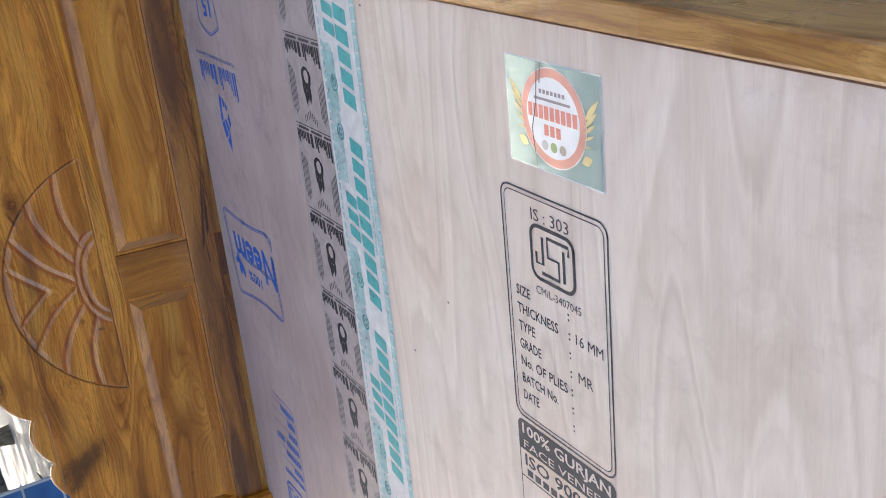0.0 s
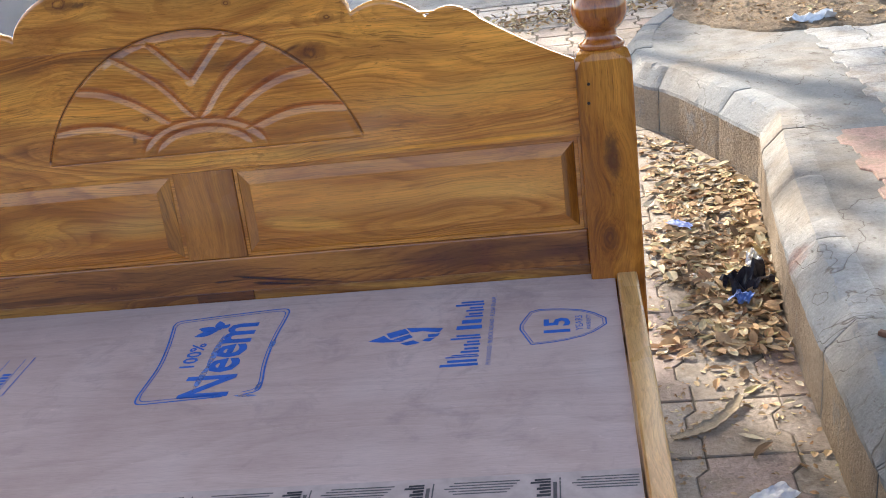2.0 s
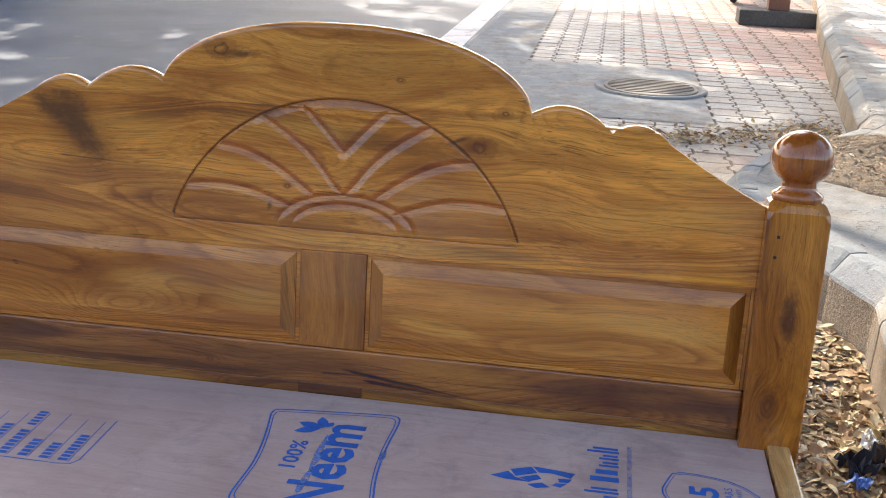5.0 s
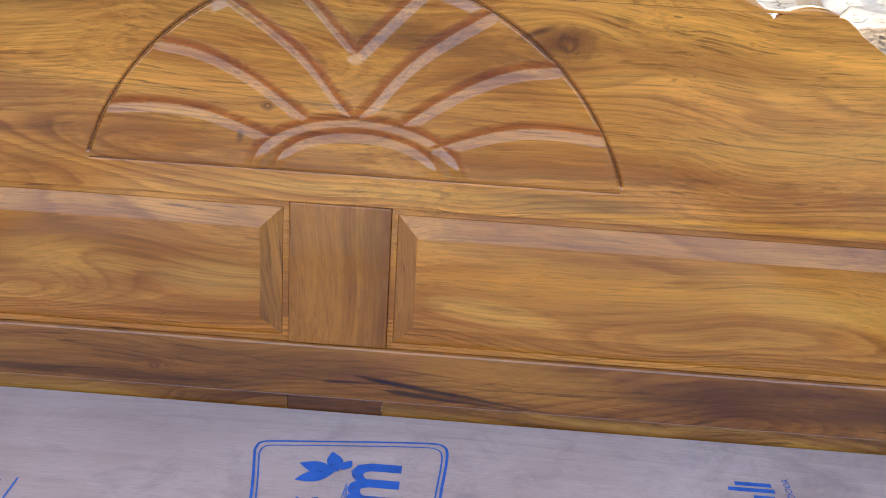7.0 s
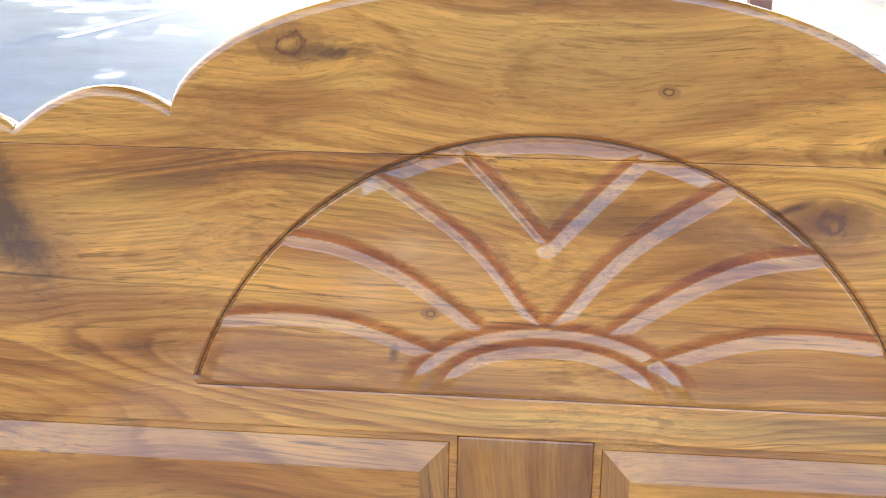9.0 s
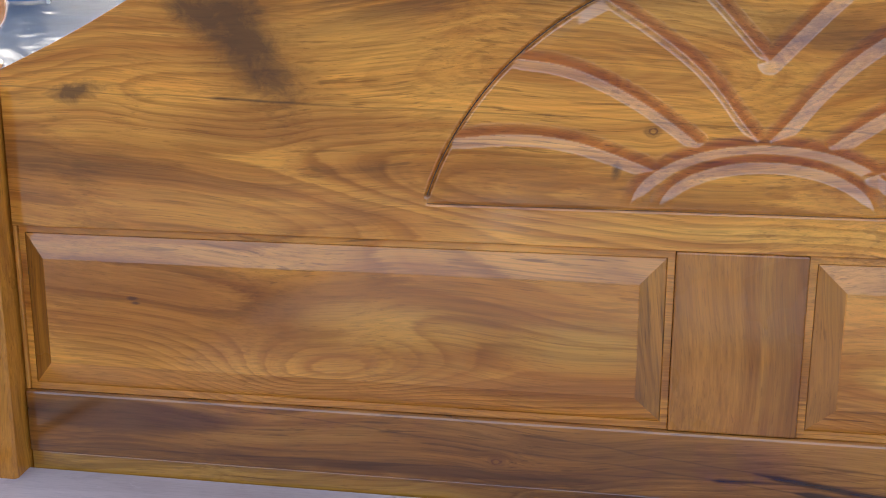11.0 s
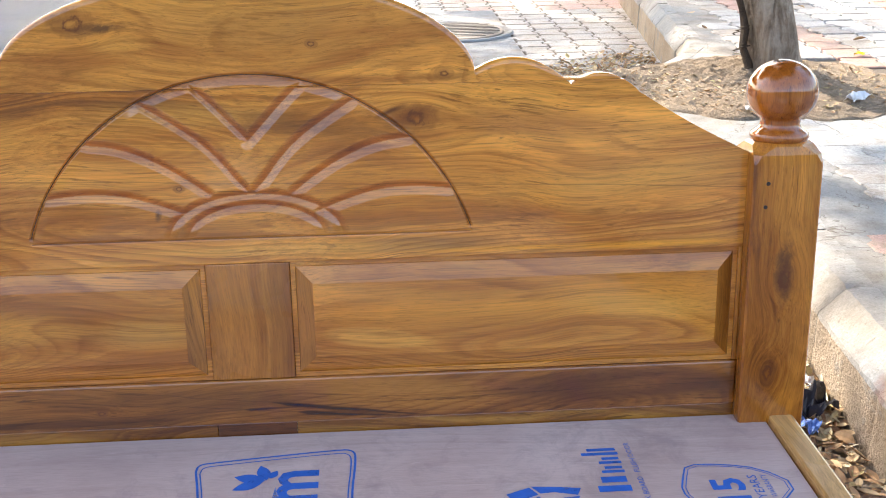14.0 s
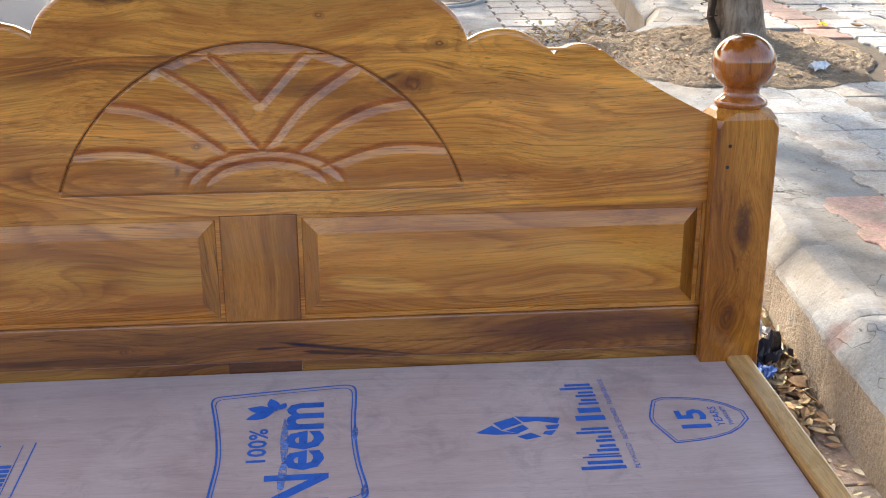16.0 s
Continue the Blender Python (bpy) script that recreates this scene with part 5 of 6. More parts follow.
wavy2 = rounded(on_up([(0.098, -0.386), (-0.03, -0.395), (-0.058, -0.397), (-0.066, -0.38), (-0.064, -0.335), (-0.060, -0.268), (-0.070, -0.18), (-0.085, -0.10)]), 2)
up.lines("stamp_frame", [wavy, wavy2], 0.0034, ink_blue, "blue wavy double frame")
mid = Vector((-0.23, -0.04))
up.lines("stamp_frame", [[tuple(mid + (p - mid) * 0.945) for p in wavy], [tuple(mid + (p - mid) * 0.945) for p in wavy2]], 0.0020, ink_blue)
up.text("N", -0.385, -0.106, 0.075, 0.094, ink_blue, bold=0.02)
up.text("eem", -0.300, -0.099, 0.190, 0.061, ink_blue, bold=0.025)
up.text("100%", -0.275, -0.012, 0.092, 0.030, ink_blue, bold=0.02)
leafy = lambda c, d, n: [(c[0] + d[0] * t - d[1] * n * math.sin(math.pi * t), c[1] + d[1] * t + d[0] * n * math.sin(math.pi * t)) for t in np.linspace(0, 1, 9)] + \
    [(c[0] + d[0] * t + d[1] * n * math.sin(math.pi * t), c[1] + d[1] * t - d[0] * n * math.sin(math.pi * t)) for t in np.linspace(1, 0, 9)[1:-1]]
up.mesh("leaf_mark", single=True, material=ink_blue, polys=[leafy((-0.132, -0.022), (0.040, 0.012), 0.24), leafy((-0.132, -0.020), (0.012, 0.046), 0.24), leafy((-0.134, -0.018), (-0.020, 0.044), 0.22), leafy((-0.128, -0.026), (0.020, -0.010), 0.3)])
up.mesh("ink_smear", single=True, polys=[leafy((-0.386, -0.118), (-0.004, -0.045), 0.10), leafy((-0.150, -0.036), (-0.150, -0.004), 0.045), leafy((-0.26, -0.040), (-0.11, 0.004), 0.06), leafy((-0.18, -0.148), (-0.05, 0.002), 0.10), leafy((-0.34, -0.160), (-0.035, 0.006), 0.14)], material=ink_material("thin_blue_smear", (0.10, 0.20, 0.48), 0.52))
# the maker's mark as plain shapes
for shape in (((0.22, 0.25), (0.47, 0.03), (0.55, 0.30), (0.30, 0.55)), ((0.0, 0.64), (0.20, 0.35), (0.30, 0.60), (0.50, 0.76), (0.20, 0.74)),
              ((0.49, 0.0), (0.78, 0.06), (1.0, 0.14), (0.95, 0.38), (0.72, 0.24), (0.57, 0.27)), ((0.80, 0.45), (0.97, 0.42), (0.93, 0.60), (0.82, 0.62)),
              ((0.78, 0.68), (0.91, 0.65), (0.84, 0.86), (0.74, 0.80)), ((0.34, 0.60), (0.55, 0.37), (0.61, 0.55), (0.47, 0.73)), ((0.45, 0.86), (0.62, 0.72), (0.72, 0.90), (0.55, 1.0))):
    up.mesh("maker_mark", single=True, material=ink_blue, polys=[[(-0.180 - 0.068 * b, -0.335 - 0.140 * a) for a, b in shape]])
g = random.Random(31)
bars = []
u = -0.336
for k in range(10):
    w = (0.026, 0.012, 0.022, 0.020, 0.020, 0.0, 0.044, 0.020, 0.020, 0.022)[k]
    tall = (0.068, 0.060, 0.034, 0.030, 0.056, 0, 0.048, 0.034, 0.034, 0.056)[k]
    if w:
        bars.append((u, -0.548, u + w * 0.34, -0.548 + tall))
        bars.append((u + w * 0.52, -0.546, u + w * 0.86, -0.548 + tall * 0.82))
    u += w + 0.004 if w else 0.014
up.rects("name_bar", bars, ink_blue, single=True)
up.text("PLYWOOD · BLOCK BOARD · FLUSH DOOR", -0.336, -0.570, 0.262, 0.0085, ink_blue)
# the warranty shield
shield = rounded(on_up([(0.641, -0.276), (0.628, -0.240), (0.617, -0.209), (0.628, -0.175), (0.641, -0.142), (0.694, -0.145), (0.747, -0.160), (0.787, -0.206), (0.747, -0.252), (0.694, -0.271), (0.642, -0.276)]), 1)
mid = Vector((-0.209, -0.695))
up.lines("shield_outline", [shield], 0.0026, ink_blue, "blue shield outline")
up.lines("shield_outline", [[tuple(mid + (p - mid) * 0.93) for p in shield]], 0.0014, ink_blue)
up.text("15", -0.238, -0.712, 0.056, 0.049, ink_blue, bold=0.03)
up.text("YEARS", -0.235, -0.7345, 0.058, 0.0135, ink_blue)
up.text("WARRANTY", -0.233, -0.7495, 0.056, 0.0085, ink_blue)
# the standards stamp
up.lines("stamp_frame", [[(-0.149, 0.770), (-0.345, 0.767)], [(-0.347, 0.76), (-0.348, 0.39)], [(-0.350, 0.386), (-0.345, 0.352), (-0.330, 0.343), (-0.192, 0.341)]], 0.0024, ink_blue, "thin blue stamp frame")
for x in (0.544, 0.506, 0.468, 0.431, 0.393, 0.359):
    up.lines("rule", [[(-0.340, x), (-0.188 + g.uniform(-0.012, 0.01), x)]], 0.0016, ink_blue)
for x, w in ((0.547, 0.062), (0.509, 0.10), (0.471, 0.085), (0.434, 0.060), (0.396, 0.055), (0.362, 0.090)):
    n = max(3, int(w / 0.011))
    up.rects("label_bar", [(-0.338 + k * w / n, x, -0.338 + (k + 0.72) * w / n, x + 0.017) for k in range(n)], ink_blue, single=True)
up.rects("label_bar", [(-0.238 + k * 0.011, 0.472, -0.231 + k * 0.011, 0.489) for k in range(5)], ink_blue, single=True)
up.text("IS:303", -0.292, 0.733, 0.078, 0.016, ink_blue)
up.lines("standards_mark", [rounded_box(-0.312, 0.628, -0.198, 0.722, 0.020)], 0.008, ink_blue, "blue rounded standards mark", closed=True)
up.lines("standards_mark", [[(-0.296, 0.668), (-0.296, 0.648), (-0.262, 0.648), (-0.262, 0.704)], [(-0.276, 0.664), (-0.276, 0.664), (-0.232, 0.664)],
                            [(-0.214, 0.706), (-0.244, 0.706), (-0.244, 0.680), (-0.212, 0.680), (-0.212, 0.645), (-0.240, 0.645)]], 0.0075, ink_blue)
up.rects("licence_bars", [(-0.335 + k * 0.013, 0.578, -0.326 + k * 0.013, 0.594) for k in range(10)], ink_blue)

# the row of black marks along the edge of the greyish sheet
up.rects("edge_tint", [(SEAM + 0.0012, -0.8032, -0.660, 0.8032)], ink_tan, "brownish printed edge band")
row = Stamp(upper_sheet, (0, 0.0375), ((0, 1.015), (-1.118, 0)), 0.0009)
for k in range(11):
    x0 = 0.7795 - 0.165 * k
    ok = lambda x: -0.715 < x < 0.715
    if ok(x0):
        row.rects("divider", [(-0.862, -x0 - 0.0010, -0.700, -x0 + 0.0010), (-0.862, -x0 + 0.004, -0.83, -x0 + 0.009), (-0.82, -x0 + 0.004, -0.77, -x0 + 0.009), (-0.76, -x0 + 0.004, -0.71, -x0 + 0.009)], ink_grey)
    word = []
    v = -0.858
    for w, tall in ((0.020, 0.036), (0.010, 0.032), (0.016, 0.019), (0.015, 0.017), (0.016, 0.030), (0.008, 0), (0.032, 0.026), (0.015, 0.018), (0.015, 0.018), (0.012, 0.026)):
        if tall and ok(x0 - 0.012) and ok(x0 - 0.012 - tall):
            lean_x = -x0 + 0.012
            word.append(((v, lean_x), (v + w * 0.38, lean_x), (v + w * 0.30, lean_x + tall), (v - w * 0.08, lean_x + tall)))
            word.append(((v + w * 0.5, lean_x), (v + w * 0.85, lean_x), (v + w * 0.8, lean_x + tall * 0.8), (v + w * 0.42, lean_x + tall * 0.8)))
        v += w
    if word:
        row.mesh("name_bar", word, ink_black, single=True)
    cx = x0 - 0.080
    if ok(cx + 0.03) and ok(cx - 0.03):
        c = (-0.782, -cx)
        oval = lambda r0, r1, n=18: [(c[0] + r0 * math.cos(2 * math.pi * q / n), c[1] - 0.006 + r1 * math.sin(2 * math.pi * q / n)) for q in range(n)]
        row.mesh("head_mark", [oval(0.021, 0.021)], ink_black)
        row.mesh("crest_mark", single=True, material=ink_black, polys=[leafy((c[0] - 0.014, c[1] + 0.004), (0.006, 0.036), 0.16), leafy((c[0] - 0.003, c[1] + 0.008), (0.004, 0.030), 0.18), leafy((c[0] + 0.009, c[1] + 0.006), (-0.002, 0.040), 0.15), leafy((c[0] + 0.017, c[1] - 0.004), (-0.002, 0.030), 0.14), leafy((c[0] - 0.018, c[1] - 0.020), (-0.001, 0.020), 0.2), leafy((c[0] + 0.016, c[1] - 0.022), (0.002, 0.018), 0.2)])
        row.mesh("head_mark_centre", [[(c[0] - 0.002 + 0.011 * math.cos(a), c[1] - 0.009 + 0.012 * math.sin(a)) for a in np.linspace(0, 6.0, 12)]], ink_tan, z=0.0003)
        row.rects("chevrons", [(-0.782 + 0.009 * j - 0.027, -cx + 0.052 + 0.004 * abs(j - 3), -0.782 + 0.009 * j - 0.0235, -cx + 0.066 + 0.004 * abs(j - 3)) for j in range(7)], ink_grey)
    for side in (-0.862, -0.728):
        hatch = []
        for j in range(5):
            a, b = -x0 + 0.058 + 0.004 * j * (1 if side < -0.8 else -1) + 0.01, -x0 + 0.150 - 0.006 * abs(j - 2)
            a, b = max(a, -0.715), min(b, 0.715)
            if b - a > 0.01:
                hatch.append((side + 0.0062 * j, a, side + 0.0062 * j + 0.0026, b))
        if hatch:
            row.rects("hatching", hatch, ink_grey)

# the teal edge print of the pinkish sheet
low = Stamp(lower_sheet, (0, 0), ((1, 0), (0, 1)), 0.0011)
low.rects("edge_primer", [(-0.8032, -1.014, 0.8032, SEAM - 0.0014)], ink_white, "pale edge band")
low.z = 0.0015
low.o, low.way = (0, 0.0), ((1, 0), (0, 0.9625))
seg = []
for k in range(60):
    a = -0.806 + k * 0.0272
    seg.append((a, -1.050, min(0.806, a + 0.0235), -1.036))
low.rects("edge_line", seg, ink_pale_teal, "pale teal strip of fine print")
low.rects("edge_rule", [(-0.806, -1.0345, 0.806, -1.0330), (-0.806, -1.0515, 0.806, -1.0502)], ink_teal)
low.rects("caption_bar", [(-0.80 + k * 0.020, -0.8905, -0.786 + k * 0.020, -0.8835) for k in range(80)], ink_pale_teal, single=True)
for k in range(5):
    x0 = 0.985 - 0.397 * k
    clip = lambda r: (max(-0.805, r[0]), r[1], min(0.805, r[2]), r[3])
    field = [clip((x0 - 0.055 - 0.11, -0.932 + 0.0052 * j, x0 - 0.055 + 0.11 - 0.012 * (7 - j), -0.929 + 0.0052 * j)) for j in range(8)]
    field += [clip((x0 - 0.40, -0.930 + 0.0052 * j, x0 - 0.295, -0.927 + 0.0052 * j)) for j in range(8)]
    field = [r for r in field if r[2] - r[0] > 0.01]
    if field:
        low.rects("line_field", field, ink_pale_teal, z=0.0)
    blk = clip((x0 - 0.42, -0.936, x0 - 0.31, -0.893))
    if blk[2] - blk[0] > 0.01:
        low.rects("tint_block", [blk], ink_pale_teal, z=-0.0002)
    for ex in (x0 + 0.030, x0 - 0.063):
        if abs(ex) < 0.78:
            low.lines("roundel", [[(ex + 0.015 * math.cos(a), -0.925 + 0.013 * math.sin(a)) for a in np.linspace(0, 6.0, 16)], [(ex + 0.007 * math.cos(a), -0.925 + 0.006 * math.sin(a)) for a in np.linspace(0, 6.0, 10)]], 0.004, ink_teal)
    letters = []
    for j in range(9):
        a = x0 - 0.075 - 0.0380 * j
        if abs(a) < 0.775:
            slant = 0.010
            letters.append(tuple((a - s * 0.028 + slant * h, -1.012 + 0.050 * h) for s, h in ((0, 0), (1, 0), (1, 1), (0, 1))))
    for j in range(3):
        a = x0 - 0.19 - 0.034 * j
        if abs(a) < 0.775:
            letters.append(tuple((a - s * 0.023 + 0.009 * h, -0.955 + 0.043 * h) for s, h in ((0, 0), (1, 0), (1, 1), (0, 1))))
    if letters:
        low.mesh("name_block", letters, ink_teal, z=0.0004, single=True)
    if abs(x0 - 0.27) < 0.65:
        cap = Stamp(lower_sheet, (x0 - 0.17, -0.991), ((-1, 0), (0, 1)), 0.0018)
        cap.text("Premium Quality", 0, 0, 0.115, 0.012, ink_teal)
# the grade stamp
STAMP_WAY = ((0, -0.97), (0.905, 0))
st = Stamp(lower_sheet, (0.179, -1.431), STAMP_WAY, 0.0012)
st.lines("stamp_frame", [rounded_box(0, 0, 0.250, 0.425, 0.020)], 0.0034, ink_black, "black double-line stamp frame", closed=True)
st.lines("stamp_frame", [rounded_box(0.008, 0.008, 0.242, 0.417, 0.015)], 0.0018, ink_black, closed=True)
st.text("IS : 303", 0.075, 0.381, 0.090, 0.020, ink_black)
st.lines("standards_mark", [rounded_box(0.072, 0.285, 0.174, 0.374, 0.018)], 0.0065, ink_black, "black rounded standards mark", closed=True)
st.lines("standards_mark", [[(0.084, 0.330), (0.084, 0.312), (0.100, 0.312), (0.100, 0.358)], [(0.162, 0.345), (0.162, 0.360), (0.112, 0.360), (0.112, 0.328), (0.138, 0.328), (0.138, 0.297), (0.096, 0.297)], [(0.150, 0.350), (0.150, 0.348), (0.150, 0.297)]], 0.0062, ink_black)
st.text("CM/L-3407045", 0.078, 0.257, 0.108, 0.014, ink_black)
for words, v, wide in (("SIZE", 0.236, 0.036), ("THICKNESS", 0.203, 0.104), ("TYPE", 0.170, 0.043), ("GRADE", 0.137, 0.056), ("No. OF PLIES", 0.104, 0.120), ("BATCH No.", 0.071, 0.094), ("DATE", 0.038, 0.042)):
    st.text(words, 0.024, v, wide, 0.0185, ink_black, bold=0.012)
    st.rects("colon", [(0.153, v + 0.001, 0.1565, v + 0.0045), (0.153, v + 0.010, 0.1565, v + 0.0135)], ink_black)
st.text("16 MM", 0.170, 0.203, 0.062, 0.0185, ink_black)
st.text("MR", 0.172, 0.137, 0.034, 0.0185, ink_black)
bx = Stamp(lower_sheet, (-0.035, -1.431), STAMP_WAY, 0.0012)
bx.mesh("stamp_band", [[(0, 0.165), (0.25, 0.165)] + [(0.25 - 0.015 + 0.015 * math.cos(a), 0.213 + 0.015 * math.sin(a)) for a in np.linspace(0, math.pi / 2, 6)] + [(0.015 - 0.015 * math.sin(a), 0.213 + 0.015 * math.cos(a)) for a in np.linspace(0, math.pi / 2, 6)]], ink_black, "solid black band with pale lettering")
bx.text("100% GURJAN", 0.012, 0.193, 0.226, 0.028, ink_light, bold=0.02, z=0.0004)
bx.text("FACE VENEER", 0.014, 0.171, 0.222, 0.016, ink_light, z=0.0004)
bx.lines("stamp_frame", [[(0.001, 0.165), (0.001, 0.0), (0.249, 0.0), (0.249, 0.165)], [(0.0, 0.108), (0.25, 0.108)]], 0.0028, ink_black)
bx.text("ISO 900", 0.014, 0.134, 0.150, 0.025, ink_black, bold=0.02)
bx.rects("label_bar", [(0.018 + k * 0.022, 0.114, 0.034 + k * 0.022, 0.128) for k in range(10)], ink_black, single=True)
# the foil sticker
def foil(name, col, rough=0.28, metal=0.3):
    m = Mat(name, rough, metal)
    m.color(m.mix(m.span(m.noise(m.coords(), 22.0, 4), 0.3, 0.7, 0, 0.6), col, tuple(c * 0.72 for c in col)))
    m.bump(m.noise(m.coords(), 18.0, 3), 0.25, 0.004)
    return m.m


sk = Stamp(lower_sheet, (0.604, -1.465), ((0, -0.977), (0.926, 0)), 0.0012)
sticker = sk.rects("sticker", [(0, 0, 0.213, 0.162)], foil("white_foil_edge", (0.72, 0.75, 0.76)), "square foil sticker with ring emblem and gold wings")
sk.parent = sticker
sk.rects("foil_field", [(0.0022, 0.0022, 0.2100, 0.1596)], foil("teal_foil", (0.30, 0.44, 0.46), 0.22, 0.45), "teal-grey foil", z=0.0003)
c = (0.108, 0.083)
disc = lambda r, n=40: [(c[0] + r * 1.0 * math.cos(2 * math.pi * k / n), c[1] + r * math.sin(2 * math.pi * k / n)) for k in range(n)]
sk.mesh("ring", [disc(0.073)], foil("pale_foil", (0.66, 0.68, 0.70)), z=0.0006)
sk.mesh("ring", [disc(0.071)], foil("red_foil", (0.66, 0.34, 0.29)), "red ring", z=0.0008)
sk.mesh("disc", [disc(0.0585)], foil("white_foil", (0.76, 0.82, 0.90)), "pale disc", z=0.0010)
gold = foil("gold_foil", (0.72, 0.66, 0.38), 0.3, 0.5)
for side in (-1, 1):
    for k in range(5):
        d = (side * (0.030 - 0.003 * k), 0.034 - 0.008 * k)
        sk.mesh("wing_feather", [leafy((c[0] + side * (0.068 - 0.001 * k), c[1] + 0.010 - 0.009 * k), d, 0.10)], gold, z=0.0008)
    sk.mesh("wing_feather", [leafy((c[0] + side * 0.060, c[1] - 0.050), (side * 0.022, 0.010), 0.3)], gold, z=0.0008)
red_bar = foil("red_print", (0.66, 0.25, 0.22))
sk.rects("name_bar", single=True, z=0.0013, material=red_bar, list_of=[(c[0] - 0.055 + k * 0.0124, c[1] - 0.004, c[0] - 0.0455 + k * 0.0124, c[1] + 0.016) for k in range(9)])
sk.rects("name_bar", single=True, z=0.0013, material=red_bar, list_of=[(c[0] - 0.020 + k * 0.0135, c[1] - 0.027, c[0] - 0.010 + k * 0.0135, c[1] - 0.011) for k in range(3)])
sk.rects("caption_bars", [(c[0] - 0.028 + k * 0.0085, c[1] + 0.033, c[0] - 0.022 + k * 0.0085, c[1] + 0.039) for k in range(7)] + [(c[0] - 0.040, c[1] + 0.023, c[0] + 0.040, c[1] + 0.027)], foil("grey_print", (0.25, 0.25, 0.30)), z=0.0013)
for k, col in enumerate(((0.50, 0.52, 0.56), (0.30, 0.42, 0.20), (0.42, 0.38, 0.36))):
    cc = (c[0] - 0.020 + 0.020 * k, c[1] - 0.042)
    sk.mesh("seal", [[(cc[0] + 0.0075 * math.cos(a), cc[1] + 0.0075 * math.sin(a)) for a in np.linspace(0, 5.9, 14)]], foil("seal_foil", col), z=0.0013)
sk.lines("wrinkle", [[(0.078, 0.160), (0.072, 0.10), (0.060, 0.06), (0.068, 0.004)], [(0.086, 0.160), (0.082, 0.13)]], 0.0022, foil("dark_foil_crease", (0.06, 0.09, 0.10)), z=0.0015)
# pin knots in the veneer
for x, y, r in ((0.773, -1.077, 0.0022), (0.149, -1.139, 0.0022), (0.299, -1.289, 0.0020), (-0.33, -1.52, 0.0025)):
    low.mesh("pin_knot", [[(x + r * math.cos(a), y + r * 1.7 * math.sin(a)) for a in np.linspace(0, 5.8, 10)]], ink_grey, z=-0.0004)

# ---- litter ----
def scrap(name, label, at, size, seed, material, category, rough=0.5, flat=0.25):
    g = np.random.RandomState(seed)
    bm = bmesh.new()
    bmesh.ops.create_grid(bm, x_segments=9, y_segments=9, size=0.5)
    for v in bm.verts:
        p = v.co.copy()
        h = noise.noise(Vector((p.x * 3 + seed, p.y * 3, 0))) + 0.6 * noise.noise(Vector((p.x * 8, p.y * 8 + seed, 2)))
        v.co = Vector((p.x * size[0] * (1 + 0.3 * noise.noise(Vector((p.y * 4, seed, 0)))), p.y * size[1] * (1 + 0.3 * noise.noise(Vector((p.x * 4, seed, 5)))), h * flat * min(size)))
    low_z = min(v.co.z for v in bm.verts)
    for v in bm.verts:
        v.co.z -= low_z
    bmesh.ops.solidify(bm, geom=bm.faces[:], thickness=0.0006)
    ob = part(name, bm, material, None, label)
    ob.matrix_basis = at
    return tagged(ob, label, category)


white_paper = plain_rough("white_paper", (0.62, 0.64, 0.66), (0.80, 0.82, 0.84), 12, 0.6, 0.2, 0.003)
blue_plastic = plain_rough("pale_blue_plastic", (0.25, 0.36, 0.75), (0.55, 0.62, 0.88), 16, 0.35, 0.2, 0.003)
black_plastic = plain_rough("black_plastic", (0.008, 0.008, 0.012), (0.03, 0.03, 0.045), 16, 0.3, 0.4, 0.004)
deep_blue = plain_rough("blue_plastic", (0.03, 0.10, 0.36), (0.14, 0.25, 0.55), 16, 0.3, 0.3, 0.004)
dry_bark = plain_rough("dry_palm_sheath", (0.30, 0.235, 0.155), (0.50, 0.41, 0.29), 14, 0.85, 0.6, 0.006)
scrap("plastic_wrapper", "pale blue plastic wrapper on the fallen leaves", pose(1.04, 1.07, 0.045, 4, 6, -30), (0.075, 0.030), 3, blue_plastic, "wrapper")
scrap("plastic_bag", "crumpled black plastic bag against the kerb", pose(1.165, 0.61, 0.045, 8, -14, 20), (0.11, 0.09), 5, black_plastic, "bag", flat=0.5)
scrap("plastic_wrapper", "blue plastic wrapper among the leaves", pose(1.13, 0.52, 0.06, 10, 10, 60), (0.07, 0.045), 7, deep_blue, "wrapper", flat=0.4)
scrap("plastic_wrapper", "white crumpled wrapper beside the kerb", pose(1.20, 0.74, 0.06, 20, 10, 10), (0.05, 0.07), 8, white_paper, "wrapper", flat=0.4)
scrap("paper_scrap", "torn white paper scrap on the paving", pose(1.07, -0.24, 0.033, 0, 0, 35), (0.085, 0.05), 9, white_paper, "paper", flat=0.12)
scrap("paper_scrap", "crumpled white paper cup on the footpath", pose(1.735, 2.507, TOP + 0.006, 0, 0, 15), (0.19, 0.07), 10, white_paper, "paper", flat=0.4)
scrap("paper_scrap", "white scrap by the tree pit", pose(2.128, 2.602, TOP + 0.006, 0, 0, 40), (0.12, 0.06), 13, white_paper, "paper", flat=0.5)
scrap("plastic_scrap", "small yellow plastic scrap on the footpath", pose(2.568, 3.56, TOP + 0.008, 0, 0, 40), (0.06, 0.045), 14, plain_rough("yellow_plastic", (0.70, 0.50, 0.01), (0.85, 0.65, 0.03), 10, 0.4, 0.1, 0.002), "scrap")
